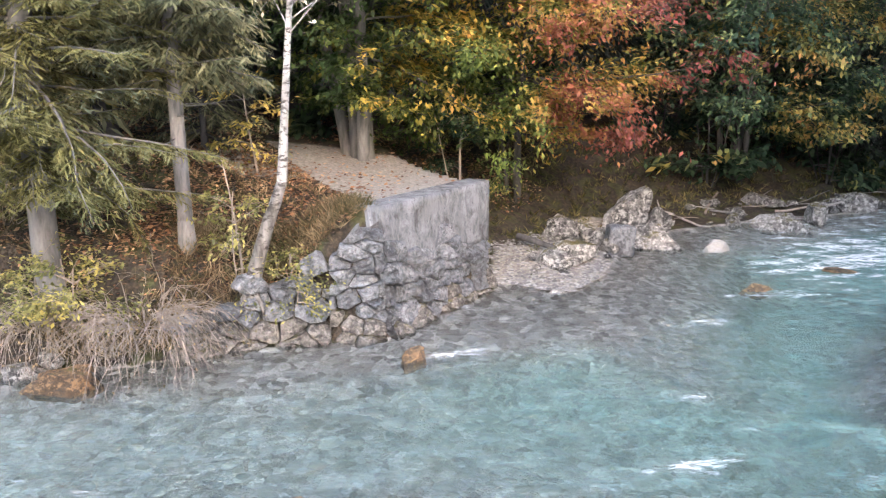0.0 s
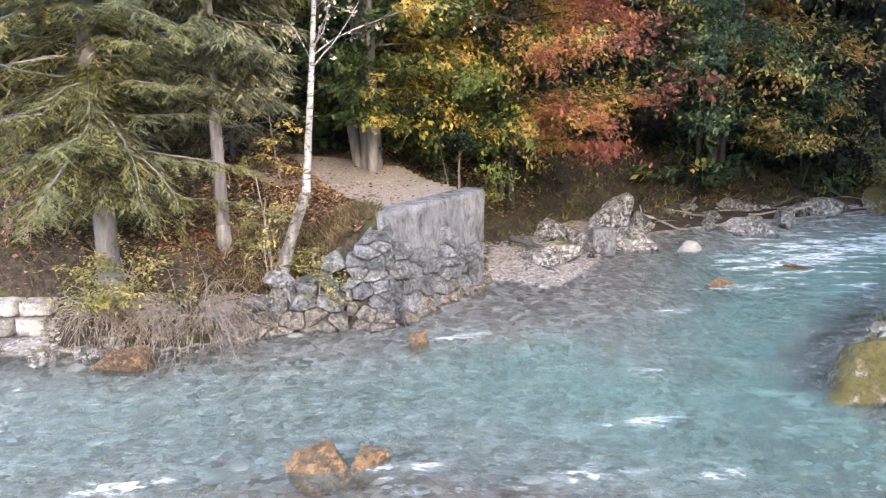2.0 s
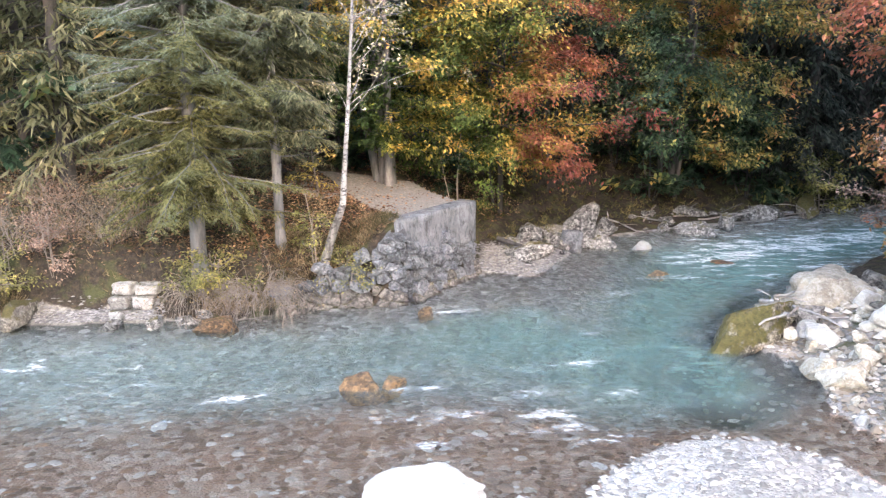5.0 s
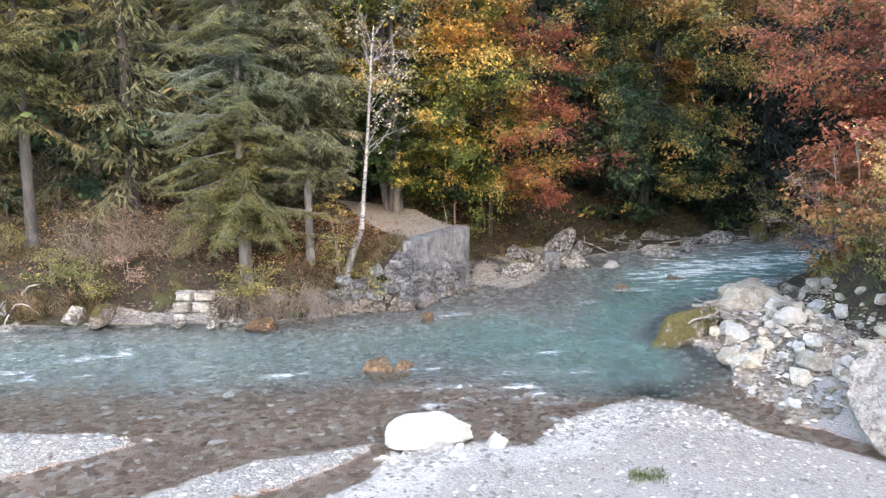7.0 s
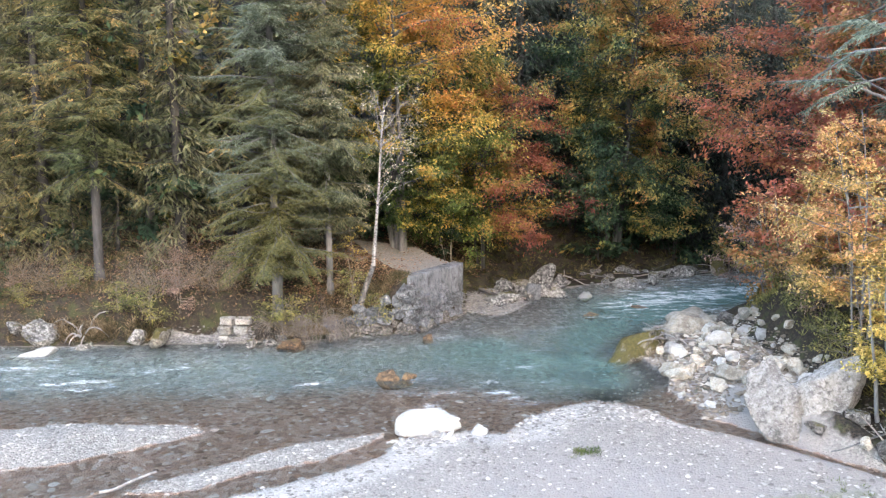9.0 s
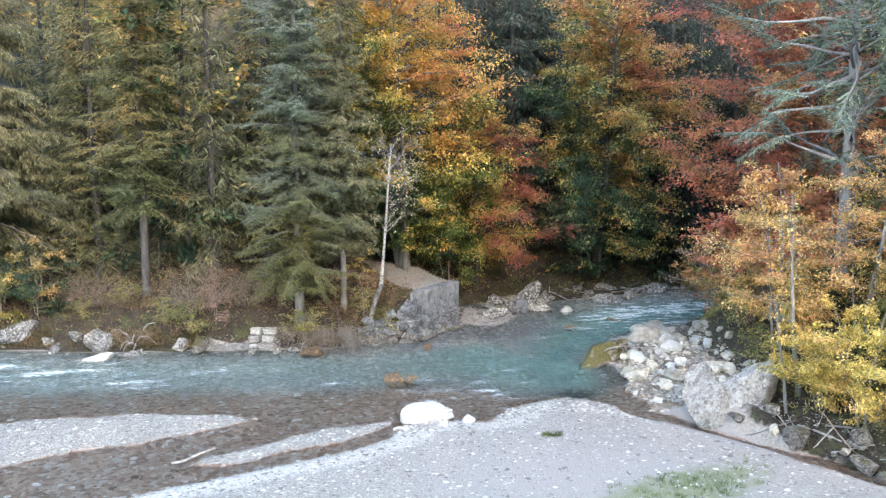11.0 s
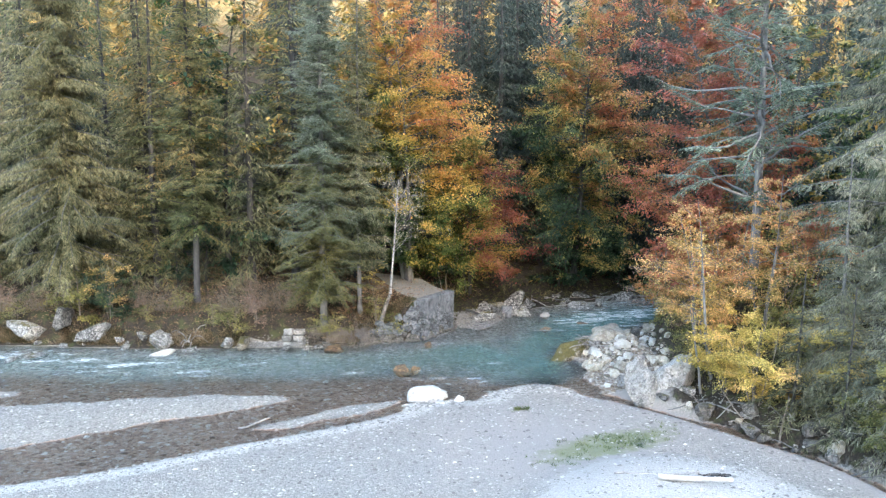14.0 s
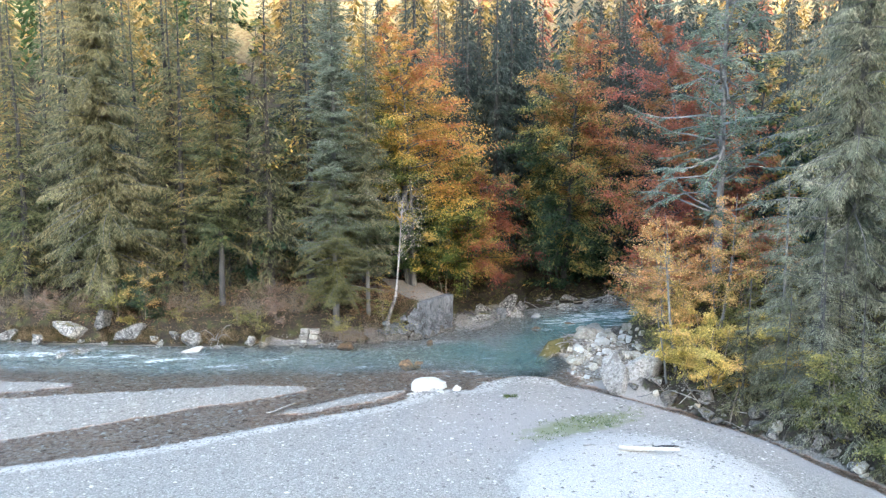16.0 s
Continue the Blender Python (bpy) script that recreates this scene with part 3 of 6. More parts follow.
def water_material():
    m, t, p, out = material("river_water")
    pos = coords(t, (0.7, 1.5, 1))
    depth = attribute(t, "depth")
    rap = attribute(t, "rapid")
    n1, n2, n3 = noise_tex(t, pos, 1.5, 4.0, 0.6, 0.6), noise_tex(t, pos, 5.0, 4.0, 0.6, 0.4), noise_tex(t, pos, 18.0, 3.0)
    h = calc(t, "ADD", calc(t, "ADD", calc(t, "MULTIPLY", n1, 1.0), calc(t, "MULTIPLY", n2, 0.5)), calc(t, "MULTIPLY", n3, 0.12))
    bmp = node(t, "ShaderNodeBump", Strength=1.0, Distance=0.32)
    t.links.new(h, bmp.inputs["Height"])
    clear = t.nodes.new("ShaderNodeBsdfTransparent")
    t.links.new(mix(t, ramp(t, depth, [(0.2, (0, 0, 0)), (0.9, (1, 1, 1))]), (0.92, 0.955, 0.945), (0.57, 0.81, 0.765)), clear.inputs["Color"])
    milk = t.nodes.new("ShaderNodeBsdfDiffuse")
    silt = mix(t, ramp(t, depth, [(0.45, (0, 0, 0)), (0.9, (1, 1, 1))]), (0.34, 0.425, 0.4), (0.18, 0.335, 0.305))
    # wave lightness put into the milk colour by noise
    t.links.new(mix(t, ramp(t, n1, [(0.4, (0, 0, 0)), (0.75, (0.6, 0.6, 0.6))]), silt, (0.4, 0.52, 0.49)), milk.inputs["Color"])
    body = t.nodes.new("ShaderNodeMixShader")
    # pale streaks stand for sky sheen on ripples, mixed in as diffuse milk
    ripple = noise_tex(t, coords(t, (0.8, 2.0, 1)), 1.5, 5.0, 0.68, 1.0)
    sheen = calc(t, "MULTIPLY", ramp(t, ripple, [(0.48, (0, 0, 0)), (0.66, (1, 1, 1))]), ramp(t, depth, [(0.1, (0, 0, 0)), (0.4, (0.3, 0.3, 0.3))]))
    t.links.new(calc(t, "ADD", ramp(t, depth, [(0.1, (0, 0, 0)), (0.4, (0.1, 0.1, 0.1)), (0.75, (0.22, 0.22, 0.22)), (1.05, (0.36, 0.36, 0.36))]), calc(t, "ADD", sheen, calc(t, "MULTIPLY", rap, 0.25)), True), body.inputs[0])
    t.links.new(clear.outputs[0], body.inputs[1])
    t.links.new(milk.outputs[0], body.inputs[2])
    gloss = t.nodes.new("ShaderNodeBsdfGlossy")
    gloss.inputs["Roughness"].default_value = 0.17
    t.links.new(bmp.outputs[0], gloss.inputs["Normal"])
    fr = node(t, "ShaderNodeFresnel", IOR=1.33)
    t.links.new(bmp.outputs[0], fr.inputs["Normal"])
    top = t.nodes.new("ShaderNodeMixShader")
    t.links.new(fr.outputs[0], top.inputs[0])
    t.links.new(body.outputs[0], top.inputs[1])
    t.links.new(gloss.outputs[0], top.inputs[2])
    white = t.nodes.new("ShaderNodeBsdfDiffuse")
    white.inputs["Color"].default_value = (0.82, 0.86, 0.86, 1)
    streak = noise_tex(t, coords(t, (0.8, 2.6, 1)), 2.6, 6.0, 0.7, 0.5)
    lace = calc(t, "MULTIPLY", streak, calc(t, "ADD", n2, 0.35))
    crest = calc(t, "MULTIPLY", calc(t, "ADD", calc(t, "MULTIPLY", rap, 1.35), 0.55), ramp(t, n1, [(0.46, (0, 0, 0)), (0.66, (1, 1, 1))]))
    churn = noise_tex(t, coords(t, (0.7, 1.6, 1)), 4.5, 6.0, 0.75, 1.2)
    f = calc(t, "MULTIPLY", calc(t, "ADD", attribute(t, "foam"), calc(t, "MULTIPLY", crest, 0.75)), ramp(t, churn, [(0.38, (0, 0, 0)), (0.62, (1, 1, 1))]))
    f = calc(t, "ADD", f, calc(t, "MULTIPLY", calc(t, "SUBTRACT", lace, 0.5), 1.2))
    f = ramp(t, f, [(0.22, (0, 0, 0)), (0.5, (0.4, 0.4, 0.4)), (0.85, (0.9, 0.9, 0.9))])
    last = t.nodes.new("ShaderNodeMixShader")
    t.links.new(f, last.inputs[0])
    t.links.new(top.outputs[0], last.inputs[1])
    t.links.new(white.outputs[0], last.inputs[2])
    t.links.new(last.outputs[0], out.inputs["Surface"])
    t.nodes.remove(p)
    return m


water = tagged(new("water", water_mesh), "clear turquoise mountain river with white riffles", "river", kind="structure")
water_mesh.materials.append(water_material())

# ---- builders ----
def at_ground(x, y, sink=0.0):
    return float(ground_height(np.array([x]), np.array([y]))[0]) - sink


def mesh_object(name, verts, faces, mat, parent=None, label="", flat=False):
    me = bpy.data.meshes.new(name)
    me.from_pydata(verts, [], faces)
    if not flat:
        me.shade_smooth()
    me.materials.append(mat)
    ob = new(name, me)
    ob.parent = parent
    if label:
        ob["label"] = label
    return ob


def part(name, bm, mat, parent, label="", flat=False):
    me = bpy.data.meshes.new(name)
    bm.to_mesh(me)
    bm.free()
    if not flat:
        me.shade_smooth()
    me.materials.append(mat)
    ob = new(name, me)
    ob.parent = parent
    if label:
        ob["label"] = label
    return ob


class Tubes:
    """Tapered limbs gathered into one mesh."""

    def __init__(self):
        self.verts, self.faces = [], []

    def add(self, pts, r0, r1, sides=6):
        pts = [Vector(p) for p in pts]
        base, n = len(self.verts), len(pts)
        for i, p in enumerate(pts):
            d = (pts[min(i + 1, n - 1)] - pts[max(i - 1, 0)]).normalized()
            a = d.orthogonal().normalized() if abs(d.z) < 0.9 else (Vector((1, 0, 0)) - d * d.x).normalized()
            b = d.cross(a)
            r = r0 + (r1 - r0) * i / (n - 1)
            for k in range(sides):
                w = 6.28318 * k / sides
                self.verts.append(p + a * (r * math.cos(w)) + b * (r * math.sin(w)))
        for i in range(n - 1):
            for k in range(sides):
                q = base + i * sides
                self.faces.append((q + k, q + (k + 1) % sides, q + sides + (k + 1) % sides, q + sides + k))
        self.faces.append(tuple(base + (n - 1) * sides + k for k in range(sides)))


class Leaves:
    """Small pointed blades gathered into one mesh: place, half length along, half width across."""

    def __init__(self):
        self.c, self.u, self.v = [], [], []

    def add(self, c, u, v):
        self.c.append(np.reshape(c, (-1, 3))), self.u.append(np.reshape(u, (-1, 3))), self.v.append(np.reshape(v, (-1, 3)))

    def arrays(self):
        return (np.concatenate(a) for a in (self.c, self.u, self.v))

    def build(self, name, mat, parent=None, label=""):
        c, u, v = self.arrays()
        verts = np.stack([c - u, c + v - u * 0.1, c + u, c - v - u * 0.1], 1).reshape(-1, 3)
        faces = np.arange(len(verts)).reshape(-1, 4)
        return mesh_object(name, verts, faces.tolist(), mat, parent, label, True)


def normed(v):
    return v / (np.linalg.norm(v, axis=-1, keepdims=True) + 1e-9)


def across(rng, d, wobble=0.5):
    """Directions square to d, lying roughly level."""
    return normed(np.cross(d, np.array([0, 0, 1.0]) + rng.normal(size=d.shape) * wobble))


def unit(rng):
    v = rng.normal(size=3)
    return v / np.linalg.norm(v)


def crook(rng, start, heading, length, steps, bend, lift=0.0):
    """A crooked limb: points from start along heading, lift bends it upwards (droops: minus)."""
    p, d = np.array(start, float), np.array(heading, float)
    d /= np.linalg.norm(d)
    pts = [p.copy()]
    for _ in range(steps):
        d = d + rng.normal(size=3) * bend + np.array([0, 0, lift])
        d /= np.linalg.norm(d)
        p = p + d * (length / steps)
        pts.append(p.copy())
    return pts


def make_conifer(name, height, spread, bare, needles, bark, seed, step=0.11, sub=3, droop=0.5, blade=1.0, label="", trunk_r=None, gap=0.38, limb_r=0.011, sides=10, top=0.8, rise=0.0, start=0.12, thin=0.16, whorl=(4, 7), uneven=0.0, bend=0.07):
    """A conifer: straight trunk, whorls of drooping limbs, pinnate needle sprays hanging from them."""
    rng = np.random.RandomState(seed)
    root = new(name)
    wood, boughs, leaf = Tubes(), Tubes(), Leaves()
    r0 = trunk_r or height * 0.0115
    sx, sy = rng.normal(size=2) * 0.12

    def stem(z):
        return np.array([sx * math.sin(z * 0.25), sy * math.sin(z * 0.2), z])
    wood.add([stem(z) for z in np.linspace(-0.6, height, 16)], r0 * 1.15, 0.02, sides)
    boughs.add([stem(-0.6), stem(0.0), stem(0.5)], r0 * 1.6, r0 * 1.1, sides)
    z, up = bare, np.array([0, 0, 1.0])
    while z < height - 0.25:
        f = (z - bare) / (height - bare)
        reach = spread * (1 - f) ** top * (0.72 + 0.28 * min(1, (f + 0.06) / 0.2))
        count = int(rng.randint(*whorl))
        for k in range(count):
            a = 6.28318 * (k + rng.uniform(-0.45, 0.45)) / count + z * 1.7
            ln = max(0.25, reach * rng.uniform(0.55 - 0.3 * uneven, 1.18 + 0.12 * uneven))
            steps = 5
            pts = crook(rng, stem(z + rng.uniform(-0.2, 0.2)), (math.cos(a), math.sin(a), 0.35 * f - 0.08 + rise + rng.uniform(-0.12, 0.14) * (1 + 1.6 * uneven)), ln, steps, bend, -0.1 * droop)
            boughs.add(pts if sides > 6 else pts[::5], 0.01 + limb_r * ln, 0.004, 3)
            pts = np.array(pts)
            n = int(max(3, ln / step))
            s = (np.arange(n) + rng.uniform(size=n)) / n
            s = s[s > (start if ln > 1 else 0)]
            n = len(s)
            if n == 0:
                continue
            i = np.minimum((s * steps).astype(int), steps - 1)
            w = (s * steps - i)[:, None]
            p = pts[i] * (1 - w) + pts[i + 1] * w
            fwd = normed(pts[i + 1] - pts[i])
            side = np.array([-math.sin(a), math.cos(a), 0])
            for sg in (-1, 1):
                tl = ((0.12 + 0.3 * np.sin(np.clip(1.15 - s, 0, 1) * 1.6) * min(1, ln / 2.0)) * rng.uniform(0.55, 1.3, n) * blade)[:, None]
                d = normed(side * sg * rng.uniform(0.4, 1.0, (n, 1)) + fwd * rng.uniform(0.3, 0.9, (n, 1)) - up * droop * rng.uniform(0.1, 1.3, (n, 1)))
                if sub == 1:
                    leaf.add(p + d * tl, d * tl, across(rng, d) * tl * rng.uniform(0.2, 0.32, (n, 1)))
                    continue
                flat = across(rng, d, 0.3)
                for j in range(sub):
                    q = (j + rng.uniform(0.3, 0.9, (n, 1))) / sub
                    e = normed(d + flat * (0.75 if j % 2 else -0.75) * rng.uniform(0.5, 1.1, (n, 1)) - up * droop * 0.35)
                    h = tl * (0.72 - 0.3 * q) * (3.6 / (sub + 1)) ** 0.5
                    leaf.add(p + d * tl * 1.8 * q + e * h * 0.6, e * h, across(rng, e, 0.6) * h * rng.uniform(0.8, 1.4, (n, 1)) * thin)
        z += rng.uniform(0.7, 1.3) * gap
    if bare > 2:
        for _ in range(int(bare * 2.5)):
            zz, a = rng.uniform(1.2, bare), rng.uniform(0, 6.28)
            boughs.add(crook(rng, stem(zz), (math.cos(a), math.sin(a), 0.1), rng.uniform(0.3, 1.5), 3, 0.15, -0.05), 0.02, 0.005, 4)
    mesh_object("trunk", wood.verts, wood.faces, bark, root)
    tagged(mesh_object("branchwork", boughs.verts, boughs.faces, bark, root), kind="stuff")
    leaf.build("crown", needles, root)
    return tagged(root, label, "tree")


def make_broadleaf(name, height, spread, base, leaves, bark, seed, count=9000, size=0.09, stems=1, lean=(0, 0), label="", shape=0.4, flat=0.5, r0=None, lift=-0.02, category="tree", limbs=2.6, pull=(0, 0), twigs=True):
    """A broad-leaved tree: crooked stems, limbs and twigs, leaves in loose level sprays. pull: the side to which the limbs reach further."""
    rng = np.random.RandomState(seed)
    root = new(name)
    stem_wood, wood, leaf = [], Tubes(), Leaves()
    r0 = r0 or height * 0.011
    tips = []
    for s in range(stems):
        a = 6.28318 * (s + rng.uniform(0, 0.6)) / stems
        off = np.array([math.cos(a), math.sin(a), 0]) * (0.15 + 0.012 * height) * (s > 0)
        head = np.array([lean[0], lean[1], 1.0]) + off * (0.4 if height > 6 else 1.6)
        tall = height * (1.0 if s == 0 else rng.uniform(0.7, 0.95))
        tr = crook(rng, off - head * 0.4, head, (tall + 0.4) * np.linalg.norm(head), 14, 0.035, 0.01)
        stem_wood.append(Tubes())
        stem_wood[-1].add(tr, r0 * (1.15 if s == 0 else 0.6), 0.012, 8)
        tr = np.array(tr)
        n = int(max(5, tall * limbs / stems ** 0.6))
        for k in range(n):
            f = (k + rng.uniform()) / n
            z = base + (tall * 0.98 - base) * f
            i = int(np.clip(np.searchsorted(tr[:, 2], z) - 1, 0, 13))
            w = np.clip((z - tr[i, 2]) / max(tr[i + 1, 2] - tr[i, 2], 1e-3), 0, 1)
            p = tr[i] * (1 - w) + tr[i + 1] * w
            prof = math.sin(min(1.0, (f + 0.25) / (shape + 0.25)) * 1.5708) if f < shape else max(0.0, math.cos((f - shape) / (1.03 - shape) * 1.5708)) ** 0.7
            a = k * 2.4 + rng.uniform(-0.5, 0.5)
            far = 1 + pull[0] * math.cos(a) + pull[1] * math.sin(a)
            ln = spread * max(0.14, prof) * rng.uniform(0.62, 1.12) * far
            limb = crook(rng, p, (math.cos(a), math.sin(a), 0.1 + 0.8 * f * f), ln, 6, 0.1, lift)
            wood.add(limb, 0.008 + 0.011 * ln, 0.005, 4)
            limb = np.array(limb)
            for j in range(int(3 + ln * 3.2)):
                q = rng.uniform(0.18, 0.999)
                i2 = min(int(q * 6), 5)
                b = limb[i2] + (limb[i2 + 1] - limb[i2]) * (q * 6 - i2)
                way = normed(limb[i2 + 1] - limb[i2]) + rng.normal(size=3) * np.array([0.85, 0.85, 0.38])
                tw = crook(rng, b, way, rng.uniform(0.4, 1.0) * (0.4 + 0.2 * ln), 2, 0.12, -0.05)
                if twigs:
                    wood.add(tw, 0.007, 0.003, 3)
                tips.append((tw[0], tw[2]))
    A, B = (np.array([t[k] for t in tips]) for k in (0, 1))
    per = max(2, int(count / len(tips)))
    A, D = np.repeat(A, per, 0), np.repeat(B - A, per, 0)
    n = len(A)
    ln = np.linalg.norm(D, axis=1, keepdims=True)
    c = A + D * rng.uniform(0.05, 1.25, (n, 1)) + rng.normal(size=(n, 3)) * np.array([1, 1, flat]) * ln * 0.26
    u = normed(D / ln * 0.7 + rng.normal(size=(n, 3)) * np.array([0.6, 0.6, 0.3]) - np.array([0, 0, 0.35]))
    s = size * rng.uniform(0.6, 1.2, (n, 1))
    leaf.add(c, u * s, across(rng, u, 0.35) * s * 0.5)
    for one in stem_wood:
        mesh_object("trunk", one.verts, one.faces, bark, root)
    tagged(mesh_object("branchwork", wood.verts, wood.faces, bark, root), kind="stuff")
    leaf.build("crown", leaves, root)
    return tagged(root, label or "broad-leaved tree in autumn colour", category)


def put(root, x, y, turn=0.0, size=1.0, sink=0.1, z=None):
    zz = at_ground(x, y, sink) if z is None else z
    root.matrix_world = pose(x, y, zz, 0, 0, turn) @ Matrix.Scale(size, 4)
    return root


def rock_mesh(name, seed, mat, detail=3, cuts=13):
    """A broken block: a ball cut flat by many planes, then roughened. About 1 m across each way."""
    rng = np.random.RandomState(seed)
    bm = bmesh.new()
    bmesh.ops.create_icosphere(bm, subdivisions=detail, radius=0.66)
    planes = [(Vector(unit(rng)), rng.uniform(0.3, 0.5)) for _ in range(cuts)]
    for v in bm.verts:
        for n, d in planes:
            over = v.co.dot(n) - d
            if over > 0:
                v.co -= n * over
    for v in bm.verts:
        shift = Vector((seed * 3.1, seed * 1.7, 0))
        k = 0.06 * noise.noise(v.co * 2.5 + shift) - 0.05 * abs(noise.noise(v.co * 4.0 + shift)) + 0.022 * noise.noise(v.co * 9 + shift) + 0.014 * noise.noise(v.co * 19 + shift)
        v.co += v.co.normalized() * k
    me = bpy.data.meshes.new(name)
    bm.to_mesh(me)
    bm.free()
    if detail > 3:
        me.shade_smooth()
    me.materials.append(mat)
    return me


ROCKS = {}


def rock(name, x, y, size, mat, seed, label, z=None, turn=None, tilt=0, group="", lean=None):
    """size: length, width, height; it sits in the ground by a fifth of its height."""
    detail = 3 if group else 5 if max(size) > 1.4 else 4
    key = (seed % 6, mat.name, detail)
    if key not in ROCKS:
        ROCKS[key] = rock_mesh("rock", seed % 6 + 1, mat, detail)
    ob = new(name, ROCKS[key])
    zz = at_ground(x, y) if z is None else z
    ob.matrix_world = pose(x, y, zz + size[2] * 0.28, tilt, tilt * 0.6 if lean is None else lean, seed * 67 % 360 if turn is None else turn) @ Matrix.Diagonal((*size, 1))
    return tagged(ob, label, "rock", group)


# ---- pier: concrete cap over rough masonry ----
def concrete_material():
    m, t, p, out = material("weathered_concrete")
    pos = coords(t)
    streak = noise_tex(t, coords(t, (1.3, 1.3, 0.75)), 2.2, 8.0, 0.75, 0.5)
    fine, big = noise_tex(t, pos, 22.0, 8.0, 0.7), noise_tex(t, pos, 1.7, 5.0, 0.6)
    col = ramp(t, streak, [(0.38, (0.03, 0.032, 0.035)), (0.46, (0.13, 0.141, 0.153)), (0.6, (0.29, 0.312, 0.335))])
    pock = ramp(t, noise_tex(t, pos, 13.0, 8.0, 0.8, 0.6), [(0.56, (0, 0, 0)), (0.62, (0.85, 0.85, 0.85))])
    col = mix(t, pock, col, (0.035, 0.036, 0.037))
    col = mix(t, calc(t, "MULTIPLY", fine, 0.55), col, (0.15, 0.159, 0.168))
    col = mix(t, ramp(t, big, [(0.5, (0, 0, 0)), (0.68, (0.7, 0.7, 0.7))]), col, (0.18, 0.191, 0.203))
    t.links.new(col, p.inputs["Base Color"])
    p.inputs["Roughness"].default_value = 0.9
    bump(t, calc(t, "ADD", fine, calc(t, "MULTIPLY", big, 1.5)), 0.8, 0.03, p)
    return m


CONCRETE = concrete_material()
JOINT = rock_material("wall_joint_mortar", (0.05, 0.05, 0.05), (0.15, 0.15, 0.15), 0.6)
PIER_A, PIER_B = Vector((-1.12, 14.62, 0)), Vector((1.12, 18.25, 0))
ALONG = (PIER_B - PIER_A).normalized()
OUT = Vector((ALONG.y, -ALONG.x, 0))
PIER_LONG = (PIER_B - PIER_A).length
FACE_TURN = math.degrees(math.atan2(ALONG.y, ALONG.x))
pier = tagged(new("stone_pier"), "old masonry bridge pier with a grey concrete cap beside the river", "pier")
pier.location = (PIER_A + PIER_B) / 2
bpy.context.view_layer.update()


def under(ob, parent):
    ob.parent = parent
    ob.matrix_parent_inverse = parent.matrix_world.inverted()
    return ob


def rough_wall(name, a, b, depth, z0, z1, mat, parent, rough=0.03, batter=0.0, cells=0.12, taper=None):
    """A wall block between plan points a and b, its outer face roughened; taper lowers its top towards a."""
    along = (b - a)
    n = max(3, int(along.length / cells))
    rows = max(3, int((z1 - z0) / cells))
    along.normalize()
    out = Vector((along.y, -along.x, 0))
    bm = bmesh.new()
    grid = []
    prof = [(0, r / rows) for r in range(rows + 1)] + [(-depth * k / 6, 1.0) for k in range(1, 7)] + [(-depth, 0.0)]
    for i in range(n + 1):
        s = i / n
        row = []
        for off, h in prof:
            top = z1 if taper is None else z1 + (taper - z1) * (1 - s)
            z = z0 + (top - z0) * h
            p = a + (b - a) * s + out * (off + batter * (1 - h))
            k = noise.noise(Vector((p.x * 2.3, p.y * 2.3, z * 2.3))) + 0.5 * noise.noise(Vector((p.x * 7, p.y * 7, z * 7)))
            if off > -depth:
                p = p + out * k * rough
                z += 0.5 * rough * k if h > 0 else 0
            row.append(bm.verts.new((p.x, p.y, z)))
        grid.append(row)
    m = len(prof)
    for i in range(n):
        for j in range(m):
            bm.faces.new((grid[i][j], grid[i + 1][j], grid[i + 1][(j + 1) % m], grid[i][(j + 1) % m]))
    bm.faces.new(grid[0]), bm.faces.new(grid[n][::-1])
    bmesh.ops.recalc_face_normals(bm, faces=bm.faces)
    ob = part(name, bm, mat, parent)
    return under(ob, parent)


def stone_mesh(seed, mat):
    """A roughly squared block, 1 m each way, its edges worn and chipped."""
    bm = bmesh.new()
    bmesh.ops.create_cube(bm, size=1.0)
    bmesh.ops.subdivide_edges(bm, edges=bm.edges, cuts=5, use_grid_fill=True)
    for v in bm.verts:
        v.co = v.co.lerp(v.co.normalized() * 0.62, 0.1)
        v.co *= 1 + 0.12 * noise.noise(v.co * 2.0 + Vector((seed * 5.3, 0, 0))) + 0.06 * noise.noise(v.co * 6 + Vector((0, seed * 3.1, 0)))
    me = bpy.data.meshes.new("stone")
    bm.to_mesh(me)
    bm.free()
    me.shade_smooth()
    me.materials.append(mat)
    return me


def clipped(poly, nx, ny, k):
    """The part of a polygon where nx * x + ny * y <= k."""
    out = []
    for (ax, ay), (bx, by) in zip(poly, poly[1:] + poly[:1]):
        da, db = nx * ax + ny * ay - k, nx * bx + ny * by - k
        if da <= 0:
            out.append((ax, ay))
        if da * db < 0:
            s = da / (da - db)
            out.append((ax + (bx - ax) * s, ay + (by - ay) * s))
    return out


